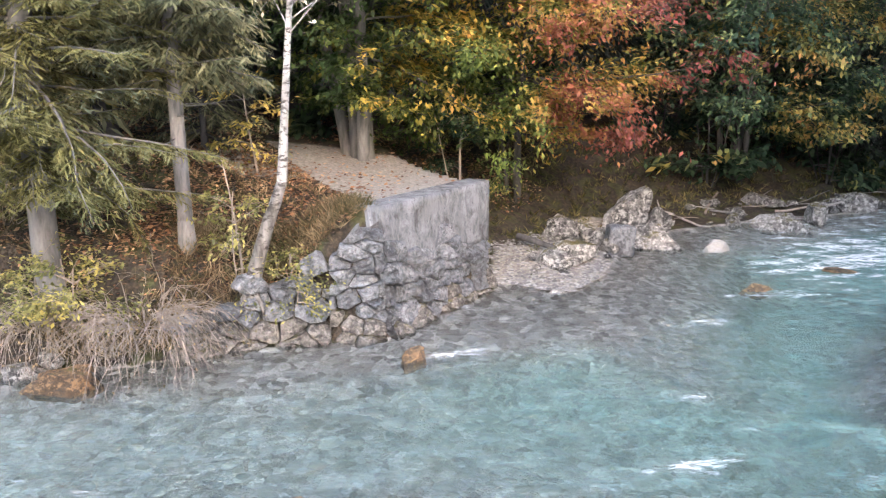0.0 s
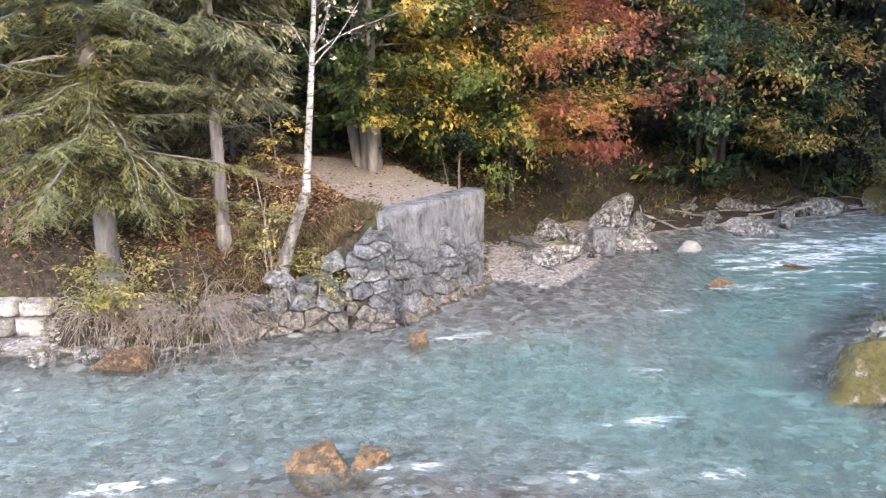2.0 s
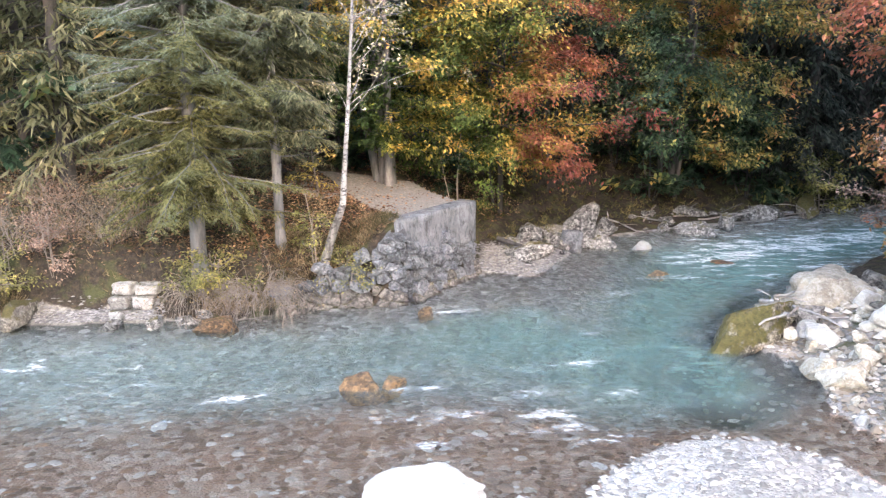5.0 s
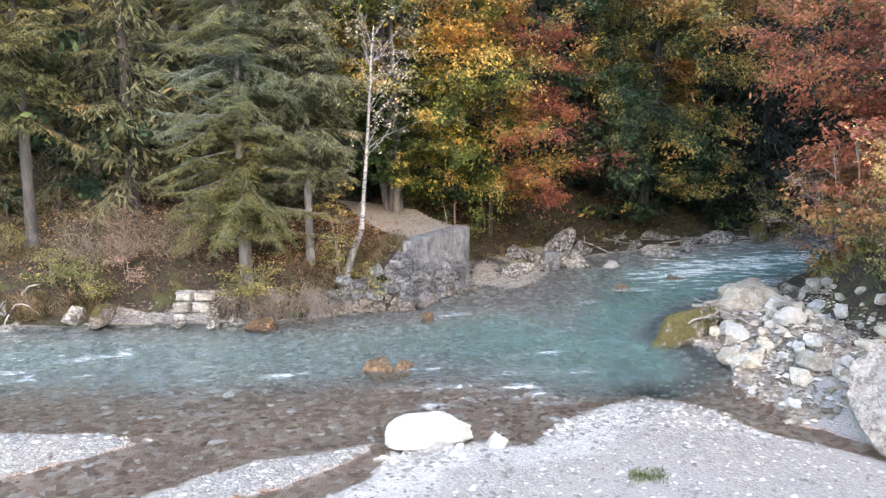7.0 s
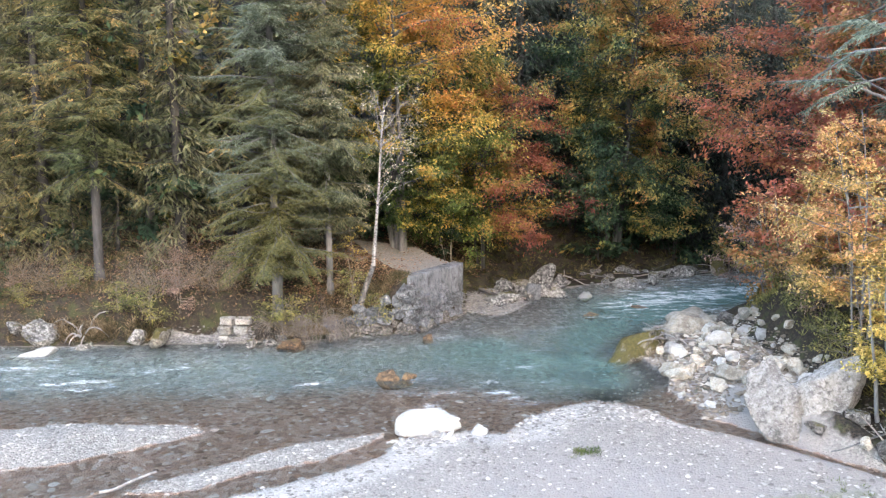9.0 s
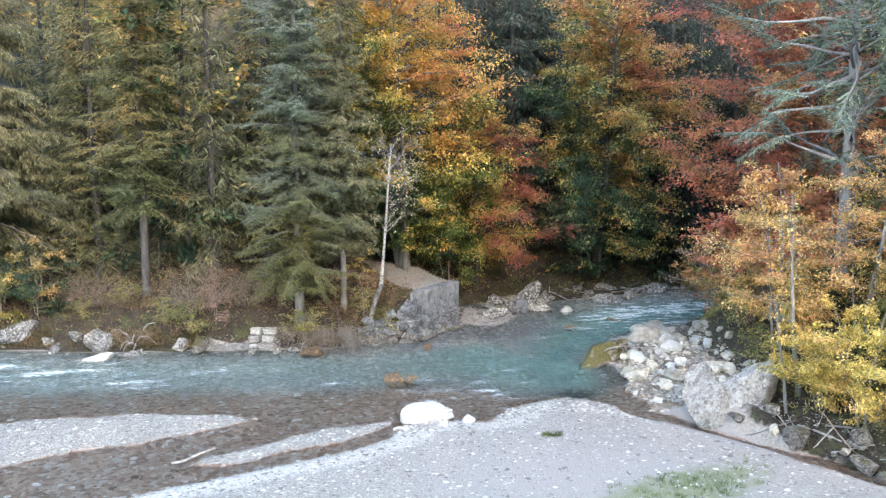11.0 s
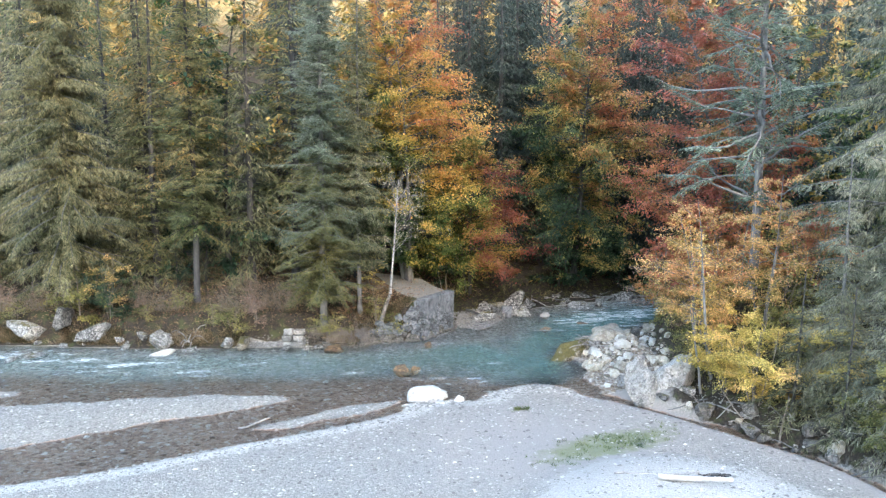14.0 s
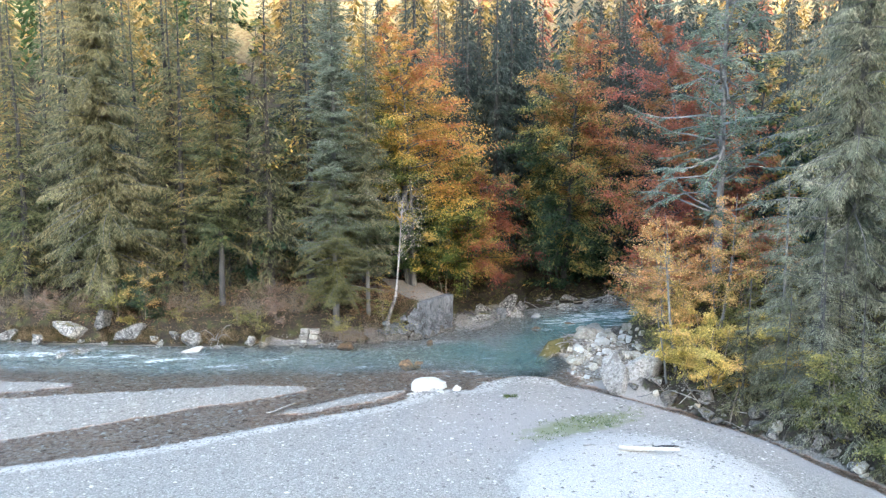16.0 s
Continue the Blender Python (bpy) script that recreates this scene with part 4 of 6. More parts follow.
def masonry(route, top, parent, seed, batter, foot, size=0.52, squash=0.66):
    """Rough stones fitted to one another along a route in plan; each is a stone of its own, the joints are open.
    top(u): how high they reach; batter(z): how far they stand out; foot: below this height they are ochre."""
    rng = random.Random(seed)
    pts = [Vector((x, y, 0)) for x, y in route]
    lens = [(q - p).length for p, q in zip(pts, pts[1:])]
    total = sum(lens)

    def place(u, z, out):
        u = min(max(u, 0.0), total)
        for p, q, ln in zip(pts, pts[1:], lens):
            if u <= ln + 1e-6:
                d = (q - p).normalized()
                return p + d * u + Vector((d.y, -d.x, 0)) * out + Vector((0, 0, z))
            u -= ln
        return q.copy()
    highest = max(top(total * k / 20) for k in range(21))
    seeds = []
    for r in range(int((highest + 0.5) / (size * squash)) + 1):
        for k in range(int(total / size) + 2):
            w = size * (1 + 0.35 * (r < 2))
            seeds.append(((k + 0.5 * (r % 2) + rng.uniform(-0.47, 0.47)) * w, -0.3 + (r + rng.uniform(-0.42, 0.42)) * size * squash))
    for sx, sz in seeds:
        if sz > top(sx) or not -0.1 < sx < total + 0.1:
            continue
        poly = [(sx - 1, sz - 1), (sx + 1, sz - 1), (sx + 1, sz + 1), (sx - 1, sz + 1)]
        for ox, oz in seeds:
            if (ox, oz) != (sx, sz) and abs(ox - sx) < 1.6 and abs(oz - sz) < 1.6:
                nx, ny = (ox - sx), (oz - sz) / squash ** 2
                poly = clipped(poly, nx, ny, nx * (ox + sx) / 2 + ny * (oz + sz) / 2)
        if len(poly) < 3:
            continue
        fine = []
        for (ax, ay), (bx, by) in zip(poly, poly[1:] + poly[:1]):
            n = 1 + int(math.hypot(bx - ax, by - ay) / 0.12)
            fine += [(ax + (bx - ax) * k / n, ay + (by - ay) * k / n) for k in range(n)]
        cx, cz = sum(p[0] for p in fine) / len(fine), sum(p[1] for p in fine) / len(fine)
        proud, tip, tilt = rng.uniform(-0.06, 0.07), rng.uniform(-0.22, 0.22), rng.uniform(-0.22, 0.14)
        origin = place(cx, cz, 0)
        bm = bmesh.new()
        rings = []
        for grow, depth in ((0.985, -0.28), (0.965, -0.09), (0.9, -0.02), (0.74, 0.022), (0.55, 0.03), (0.3, 0.035)):
            ring = []
            for x, z in fine:
                u, h = cx + (x - cx) * grow, cz + (z - cz) * grow
                rough = 0.08 * noise.noise(Vector((u * 3, h * 3, seed))) + 0.07 * noise.noise(Vector((u * 8, h * 8, seed + 5))) + 0.035 * noise.noise(Vector((u * 23, h * 23, seed + 9)))
                ring.append(bm.verts.new(place(u, h, batter(h) + proud + depth + rough + tip * (u - cx) + tilt * (h - cz)) - origin))
            rings.append(ring)
        mid = bm.verts.new(place(cx, cz, batter(cz) + proud + 0.035) - origin)
        n = len(fine)
        for ra_, rb_ in zip(rings, rings[1:]):
            for k in range(n):
                bm.faces.new((ra_[k], ra_[(k + 1) % n], rb_[(k + 1) % n], rb_[k]))
        for k in range(n):
            bm.faces.new((rings[-1][k], rings[-1][(k + 1) % n], mid))
        bmesh.ops.recalc_face_normals(bm, faces=bm.faces)
        ob = part("stone", bm, FOOT_STONE if cz < foot + rng.uniform(-0.12, 0.12) else WALL_STONE, None, "", True)
        ob.matrix_world = Matrix.Translation(origin)
        under(ob, parent)


def pier_batter(z):
    return 0.03 + 0.2 * max(0.0, 1 - max(z, 0.0) / 0.6) ** 1.2


rough_wall("cap", PIER_A - OUT * 0.08, PIER_B - OUT * 0.08, 0.6, 1.15, 2.56, CONCRETE, pier, 0.035)
rough_wall("core", PIER_A - OUT * 0.14, PIER_B - OUT * 0.14, 1.1, -0.35, 1.75, JOINT, pier, 0.03)
rough_wall("core", Vector((-2.1, 14.62, 0)), PIER_A - OUT * 0.1, 0.4, -0.35, 2.3, JOINT, pier, 0.04, taper=1.6)
masonry([PIER_A.xy, PIER_B.xy], lambda u: 2.0 - 0.32 * min(u, 1.6) + 0.16 * math.sin(u * 3.1), pier, 4, pier_batter, 0.3, 0.5, 0.66)
masonry([(-2.15, 14.4), (-1.5, 14.42), PIER_A.xy], lambda u: 1.75 + 0.6 * min(1, max(u, 0)) + 0.12 * math.sin(u * 5), pier, 9, pier_batter, 0.4, 0.42, 0.62)

# rubble wall under the birch
rubble_wall = tagged(new("rubble_wall"), "low overgrown wall of loose grey stones at the water's edge", "wall")
rubble_wall.location = (-3.2, 14.2, 0)
bpy.context.view_layer.update()
masonry([(-5.0, 13.25), (-4.2, 13.85), (-3.2, 14.25), (-2.15, 14.4)], lambda u: 0.35 + 0.42 * u + 0.14 * math.sin(u * 4.3), rubble_wall, 12, lambda z: 0.28 * max(0, 1 - z / 0.8), 0.45, 0.48, 0.62)

# ---- rocks ----
rock("boulder", 5.5, 24.0, (1.6, 1.3, 1.7), GREY_STONE, 1, "lichen-spotted grey boulder at the foot of the wooded bank", turn=20)
rock("boulder", 6.6, 24.6, (0.9, 0.9, 1.1), GREY_STONE, 2, "grey boulder leaning beside a larger one")
rock("boulder", 6.0, 22.8, (1.7, 0.9, 0.9), LIMESTONE, 3, "white and mossy boulder at the water's edge", turn=-10)
rock("boulder", 3.4, 20.2, (1.2, 0.8, 0.75), LIMESTONE, 4, "pale boulder on the gravel beach", turn=25)
rock("boulder", 3.2, 21.9, (1.3, 0.9, 0.9), GREY_STONE, 5, "grey boulder among stones above the beach", turn=40)
rock("boulder", 4.2, 22.3, (1.0, 0.8, 0.9), GREY_STONE, 0, "grey boulder among stones above the beach")
rock("boulder", 7.6, 22.1, (0.85, 0.6, 0.6), WHITE_STONE, 2, "white topped stone standing in the river", z=-0.12, turn=10)
rock("boulder", 9.4, 26.0, (1.0, 0.6, 0.5), GREY_STONE, 1, "dark stone in the shallows", z=-0.1)
rock("boulder", 10.7, 25.2, (1.8, 0.9, 0.8), LIMESTONE, 3, "pale flat boulder in the shallows", z=-0.12, turn=-15)
rock("boulder", 12.2, 26.2, (1.1, 0.8, 0.9), LIMESTONE, 4, "pale boulder at the river's edge", z=-0.1)
rock("boulder", 18.6, 34.5, (2.4, 1.6, 1.5), GREY_STONE, 5, "grey outcrop on the bank under the beech")
rock("boulder", 14.6, 28.4, (1.5, 1.0, 0.9), LIMESTONE, 2, "pale boulder on the stony bank")
rock("boulder", 17.0, 29.4, (2.4, 1.2, 1.0), MOSS_STONE, 1, "mossy boulder on the stony bank")
block_ob = new("stone_block", stone_mesh(3, WALL_STONE))
block_ob.matrix_world = pose(4.8, 21.6, 0.4, 0, 3, 8) @ Matrix.Diagonal((0.72, 0.5, 0.85, 1))
tagged(block_ob, "squared grey stone block on the beach", "stone block")
# river stones
rock("boulder", -1.65, 7.7, (1.0, 0.75, 0.75), RUST_STONE, 3, "algae-brown boulder breaking the river surface", z=-0.27, turn=15)
rock("boulder", -0.98, 7.9, (0.62, 0.55, 0.55), RUST_STONE, 4, "small algae-brown boulder in the river", z=-0.27, turn=60)
rock("boulder", -6.25, 11.85, (1.3, 0.8, 0.5), RUST_STONE, 5, "flat rust brown stone in the shallows", z=-0.06, turn=10)
rock("boulder", -0.5, 13.3, (0.65, 0.5, 0.4), RUST_STONE, 1, "small mossy stone in the river", z=-0.15)
rock("boulder", 7.3, 18.0, (0.9, 0.6, 0.42), RUST_STONE, 2, "brown stone awash in the river", z=-0.16, turn=5)
rock("boulder", 10.2, 19.8, (1.0, 0.7, 0.4), RUST_STONE, 0, "brown stone awash in the river", z=-0.2)
rock("boulder", -9.2, 11.95, (0.55, 0.45, 0.42), GREY_STONE, 3, "brown stone at the edge of the pebble bay", z=-0.03)
rock("boulder", -8.0, 11.95, (0.62, 0.42, 0.4), LIMESTONE, 4, "pale reddish stone at the edge of the pebble bay", z=-0.03)
# left shore
for x, y, s, mt, k, lab in ((-16.4, 10.5, (1.4, 0.8, 0.5), WHITE_STONE, 1, "flat white stone in the shallows"), (-17.0, 12.0, (1.8, 1.2, 1.1), LIMESTONE, 3, "pale boulder on the shore"),
                            (-12.9, 12.1, (1.0, 0.7, 0.8), LIMESTONE, 2, "pale stone below the bank"), (-11.9, 12.2, (1.4, 0.8, 0.8), MOSS_STONE, 4, "mossy stone below the bank"),
                            (-28.0, 12.4, (1.2, 0.8, 0.7), LIMESTONE, 5, "pale stone on the shore"), (-25.7, 12.7, (2.5, 1.3, 1.3), LIMESTONE, 0, "large pale boulder on the shore"),
                            (-21.4, 12.4, (2.0, 1.2, 1.3), GREY_STONE, 1, "large grey boulder below a bush"), (-19.2, 11.8, (0.9, 0.6, 0.5), LIMESTONE, 2, "pale stone on the shore"),
                            (-23.9, 10.0, (1.5, 0.8, 0.5), LIMESTONE, 3, "flat pale stone in the river"), (-24.8, 9.0, (1.0, 0.6, 0.35), LIMESTONE, 4, "flat pale stone in the river"), (-30.5, 12.8, (1.6, 1.0, 0.9), LIMESTONE, 1, "pale boulder on the shore"),
                            (-23.5, 13.0, (1.5, 1.2, 1.5), GREY_STONE, 4, "dark grey boulder on the shore"), (-18.2, 12.3, (0.8, 0.7, 0.6), GREY_STONE, 0, "grey stone on the shore")):
    rock("boulder", x, y, s, mt, k, lab, z=max(at_ground(x, y), -0.1), turn=k * 23)
for i, (x, z, w, h) in enumerate(((-9.35, 0.42, 0.58, 0.36), (-8.68, 0.42, 0.6, 0.36), (-9.3, 0.8, 0.56, 0.3), (-8.6, 0.8, 0.66, 0.28))):
    ob = new("stone_block", stone_mesh(20 + i, PALE_STONE))
    ob.matrix_world = pose(x, 13.2 + 0.12 * (z > 0.7), z, 0, (i * 7) % 9 - 4, (i * 31) % 20 - 10) @ Matrix.Diagonal((w, 0.55, h, 1))
    tagged(ob, "pale squared stone block stacked under the turf", "stone block", "stacked blocks on the bank")
# spit on the far side of the gravel bar
rock("boulder", 7.9, 10.7, (3.3, 1.6, 1.35), MOSS_WEDGE, 2, "moss-yellow wedge shaped boulder at the river bend", z=-0.15, turn=20, lean=-24)
rock("boulder", 10.5, 12.0, (3.0, 2.2, 1.7), SPIT_STONE, 5, "large pale rounded boulder on the stony spit", turn=10, z=0.35)
rock("boulder", 10.8, 2.9, (1.7, 2.2, 2.9), PALE_STONE, 3, "cloven grey boulder with dark lichen beside the side stream", z=-0.1, turn=0, lean=-8)
rock("boulder", 11.85, 2.55, (2.3, 2.3, 3.5), PALE_STONE, 1, "huge leaning grey boulder with dark lichen beside the side stream", z=-0.25, turn=-15, lean=8)
rock("boulder", 0.1, 2.42, (1.8, 1.2, 0.88), WHITE_STONE, 4, "bright white boulder on the gravel bar", z=-0.04, turn=5)
rock("boulder", 1.6, 2.15, (0.55, 0.45, 0.42), WHITE_STONE, 2, "small white stone on the gravel bar", z=0.05)
rr = random.Random(8)
for i in range(14):
    a, s = rr.uniform(0, 6.28), rr.uniform(0.12, 0.3)
    x, y = 0.1 + rr.uniform(0.5, 1.3) * math.cos(a), 1.45 + rr.uniform(0.1, 0.6) * math.sin(a)
    rock("stone", x, y, (s * 1.3, s, s * 0.8), WHITE_STONE, rr.randint(0, 50), "white cobble beside the white boulder", group="white cobbles of the bar")
placed = 0
while placed < 150:
    x, y = rr.uniform(8.2, 13.4), rr.uniform(4.6, 14.5)
    if inside(np.array([x]), np.array([y]), RIVER)[0] or (x < 9.0 and y < 5.2):
        continue
    s = rr.choice((0.16, 0.2, 0.25, 0.32, 0.4, 0.5, 0.7)) * rr.uniform(0.8, 1.2)
    rock("stone", x, y, (s * rr.uniform(1.0, 1.5), s, s * rr.uniform(0.65, 1.0)), rr.choice((SPIT_STONE, SPIT_STONE, SPIT_STONE, WHITE_STONE, FOOT_STONE)), rr.randint(0, 50), "pale angular stone in the rubble of the spit", tilt=rr.uniform(-15, 15), group="rubble on the spit")
    placed += 1
for i in range(70):
    y = rr.uniform(-11, 2.2)
    x = float(stream_x(y)) + 0.75 + abs(rr.gauss(0, 0.8))
    s = rr.choice((0.2, 0.25, 0.35, 0.45, 0.6, 0.75)) * rr.uniform(0.8, 1.2)
    rock("stone", x, y, (s * rr.uniform(1.0, 1.5), s, s * 0.75), rr.choice((LIMESTONE, SPIT_STONE, FOOT_STONE, FOOT_STONE)), rr.randint(0, 50), "stone on the edge of the side stream", group="stones of the side stream")
for i in range(58):
    u = rr.uniform(0, 1)
    x = 2.2 + 20 * u ** 1.3
    y = float(np.interp(x, [1.5, 2.9, 4.4, 5.5, 7, 10, 13.7, 19.7, 30], [19.0, 19.0, 21.0, 23.2, 25.0, 26.6, 27.9, 30.8, 36])) + abs(rr.gauss(0, 0.75))
    s = rr.choice((0.15, 0.2, 0.25, 0.35, 0.5, 0.75)) * rr.uniform(0.8, 1.2)
    rock("stone", x, y, (s * rr.uniform(1.0, 1.6), s, s * 0.65), rr.choice((LIMESTONE, GREY_STONE, GREY_STONE, GREY_STONE)), rr.randint(0, 50), "grey stone scattered along the far shore", group="stones of the far shore", tilt=rr.uniform(-12, 12))
for i in range(20):
    x = rr.uniform(-31, -5)
    y = float(np.interp(x, [-31, -27, -22, -17, -12, -8, -5.5], [12.7, 12.0, 12.1, 11.6, 12.1, 12.2, 12.5])) + rr.uniform(-0.25, 0.4)
    s = rr.choice((0.2, 0.3, 0.4, 0.55)) * rr.uniform(0.8, 1.2)
    rock("stone", x, y, (s * rr.uniform(1.0, 1.5), s, s * 0.7), rr.choice((LIMESTONE, GREY_STONE, FOOT_STONE)), rr.randint(0, 50), "stone along the foot of the bank", group="stones below the bank")


def wooden_log(name, a, b, r, mat, label, category="log"):
    a, b = Vector(a), Vector(b)
    rg = np.random.RandomState(int(abs(a.x * 97 + a.y * 31)) % 1000)
    w = Tubes()
    w.add(crook(rg, a, b - a, (b - a).length, 8, 0.02 if r > 0.08 else 0.09), r, r * 0.7, 9)
    w.faces.append(tuple(range(9))[::-1])
    ob = mesh_object(name, w.verts, w.faces, mat)
    return tagged(ob, label, category)


LOGA, LOGB = (8.5, -10.4), (10.9, -10.9)
wooden_log("log", (LOGA[0], LOGA[1], at_ground(*LOGA) + 0.1), (LOGB[0], LOGB[1], at_ground(*LOGB) + 0.1), 0.11, PALE_WOOD, "bleached driftwood log lying on the gravel mound")
wooden_log("log", (7.1, -9.9, at_ground(7.1, -9.9) + 0.04), (10.0, -10.35, at_ground(10.0, -10.35) + 0.06), 0.04, DEADWOOD, "thin bleached driftwood pole on the gravel")
for i in range(6):
    wooden_log("stick", (10.0 + 0.15 * i, -9.9 - 0.12 * (i % 3), at_ground(10.3, -10) + 0.03), (10.7 + 0.1 * i, -10.1 + 0.15 * (i % 2), at_ground(10.8, -10) + 0.09), 0.035, BARK_DARK, "dark charred stick beside the driftwood log", "stick")
for i in range(16):
    a, ln = rr.gauss(-0.3, 0.9), rr.uniform(0.5, 1.4)
    x, y, z = rr.uniform(8.5, 9.8), rr.uniform(10.2, 12.0), rr.uniform(0.8, 1.25)
    wooden_log("driftwood_stick", (x, y, z), (x + ln * math.cos(a), y + ln * math.sin(a), z + rr.uniform(-0.25, 0.15)), rr.choice((0.02, 0.03, 0.04, 0.06)), rr.choice((DEADWOOD, DEADWOOD, TWIG)), "bleached grey driftwood stranded on the stony spit", "driftwood")
for i in range(22):
    x = rr.uniform(5.5, 16)
    y = float(np.interp(x, [1.5, 2.9, 4.4, 5.5, 7, 10, 13.7, 19.7], [19.0, 19.0, 21.0, 23.2, 25.0, 26.6, 27.9, 30.8])) + rr.uniform(0.3, 1.6)
    a, ln = rr.gauss(0.4, 0.7), rr.uniform(0.7, 2.2)
    x2, y2 = x + ln * math.cos(a), y + ln * math.sin(a)
    wooden_log("branch", (x, y, at_ground(x, y) + 0.05), (x2, y2, at_ground(x2, y2) + rr.uniform(0.03, 0.16)), rr.choice((0.015, 0.02, 0.03, 0.045)), rr.choice((TWIG, BARK, DEADWOOD)), "dead grey branch washed up under the wooded bank", "branch")
for i in range(26):
    y = rr.uniform(-9, 1.2)
    x = float(stream_x(y)) + rr.uniform(0.9, 2.4)
    a, ln = rr.gauss(2.2, 0.7), rr.uniform(0.7, 2.4)
    x2, y2 = x + ln * math.cos(a), y + ln * math.sin(a)
    wooden_log("driftwood_stick", (x, y, at_ground(x, y) + 0.06), (x2, y2, max(at_ground(x2, y2), 0) + rr.uniform(0.08, 0.3)), rr.choice((0.02, 0.03, 0.05)), rr.choice((TWIG, BARK, DEADWOOD)), "dead branch lying on the bank of the side stream", "driftwood")
wooden_log("beam", (1.9, 20.6, 0.75), (3.2, 19.9, 0.45), 0.09, BARK_DARK, "dark old wooden beam lying among the stones", "beam")
wooden_log("log", (-8.3, -2.25, 0.12), (-6.9, -1.8, 0.14), 0.05, DEADWOOD, "pale driftwood branch on the small gravel bar")

# ---- hero trees ----
def make_birch():
    """A slender birch: leaning foot, straight white stem, thin rising limbs with a few leaves."""
    rng = np.random.RandomState(35)
    root = new("birch")
    stem = [(-0.12, 0, -0.5), (-0.05, 0, 0.0), (0.08, 0, 0.5), (0.2, 0, 0.9), (0.36, 0.02, 1.4), (0.5, 0.03, 1.75), (0.64, 0.05, 2.15), (0.72, 0.08, 3.2), (0.9, 0.1, 5.3), (1.12, 0.1, 8.6), (1.2, 0.12, 9.4)]
    w, foot, leaf = Tubes(), Tubes(), Leaves()
    foot.add(stem[:7], 0.17, 0.1, 10)
    for a in (0.3, 2.2, 4.0, 5.2):
        foot.add(crook(rng, (0, 0, 0.2), (math.cos(a), math.sin(a), -1.1), 0.7, 4, 0.1), 0.08, 0.02, 5)
    w.add(stem[6:], 0.1, 0.014, 10)
    for k in range(24):
        z = rng.uniform(4.6, 9.2)
        i = int(np.searchsorted([s[2] for s in stem], z)) - 1
        p = np.array(stem[i]) + (np.array(stem[i + 1]) - np.array(stem[i])) * (z - stem[i][2]) / (stem[i + 1][2] - stem[i][2])
        a = rng.uniform(0, 6.28)
        limb = crook(rng, p, (math.cos(a) * 0.8 + 0.35, math.sin(a) * 0.8, 0.85), rng.uniform(1.4, 3.9) * (1.15 - 0.04 * (z - 4)), 7, 0.13, -0.01)
        w.add(limb, 0.02, 0.003, 4)
        for _ in range(7):
            q = limb[rng.randint(2, 8)]
            tw = crook(rng, q, (math.cos(a) + rng.normal() * 0.7, math.sin(a) + rng.normal() * 0.7, rng.normal() * 0.4), rng.uniform(0.4, 1.0), 3, 0.15, -0.1)
            w.add(tw, 0.007, 0.002, 3)
            n = 6
            c = np.array(tw)[rng.randint(1, 4, n)] + rng.normal(size=(n, 3)) * 0.08
            u = normed(rng.normal(size=(n, 3)))
            leaf.add(c, u * 0.055, across(rng, u) * 0.04)
    mesh_object("foot", foot.verts, foot.faces, BIRCH_FOOT, root, "dark mottled leaning foot")
    mesh_object("trunk", w.verts, w.faces, BIRCH_BARK, root)
    leaf.build("crown", PALE, root)
    return tagged(root, "slender white birch with few pale leaves on the bank", "tree")


put(make_conifer("spruce", 27, 3.3, 1.9, NEEDLE_BLUE, BARK, 21, 0.085, 7, 0.4, 0.8, "tall blue-green spruce above the river bank", 0.22, 0.095, thin=0.13, start=0.05, whorl=(2, 4), uneven=0.9, top=0.55, bend=0.14), -7.1, 13.5, sink=0.0)
put(make_conifer("spruce", 23, 2.4, 3.3, NEEDLE, BARK_GREY, 22, 0.1, 6, 0.6, 1.0, "slim spruce with a pale bare lower trunk", 0.14, 0.11, whorl=(2, 4), uneven=0.8, start=0.03), -5.0, 14.9, sink=0.0)
put(make_conifer("larch", 27, 3.5, 4.8, LARCH, BARK_DARK, 23, 0.12, 6, 0.45, 1.0, "tall yellowing larch with a straight bare lower trunk", 0.2, 0.15, whorl=(2, 4), uneven=1.0, start=0.04), -15.6, 14.9, sink=0.0)
put(make_conifer("spruce", 28, 5.2, 2.2, NEEDLE_OLIVE, BARK, 24, 0.12, 7, 0.95, 1.15, "broad old spruce with long drooping branches", 0.34, 0.14, top=0.6, whorl=(2, 4), uneven=1.0, start=0.04), -23.9, 15.0)
put(make_broadleaf("beech", 20.6, 4.5, 1.2, BEECH_ORANGE, BARK, 31, 100000, 0.1, 3, label="tall beech in orange and yellow autumn leaf behind the path", r0=0.3, pull=(0.34, -0.28), shape=0.58, limbs=5.8, lift=-0.05), -2.25, 21.6)
put(make_broadleaf("beech", 12.5, 4.4, 1.9, BEECH_RUST, BARK_DARK, 42, 62000, 0.09, 3, label="beech with rust red lower boughs behind the pier", pull=(0.2, -0.3), shape=0.3, limbs=5.0, lift=-0.04, r0=0.11), 2.2, 24.6)
put(make_broadleaf("beech", 22.5, 5.5, 1.9, BEECH_GREEN, BARK_DARK, 32, 115000, 0.115, 3, label="beech turning from green to rust red over the river", pull=(0.05, -0.25), shape=0.45, limbs=5.6, lift=-0.06, r0=0.2), 10.6, 30.2)
put(make_broadleaf("beech", 21, 5.6, 0.8, BEECH_RED, BARK, 33, 70000, 0.115, 2, label="beech in red and orange autumn leaf on the slope", pull=(-0.1, 0), limbs=4.0, lift=-0.05), 19.2, 18.0)
birch = make_birch()
put(birch, -3.6, 14.25, z=0.95)
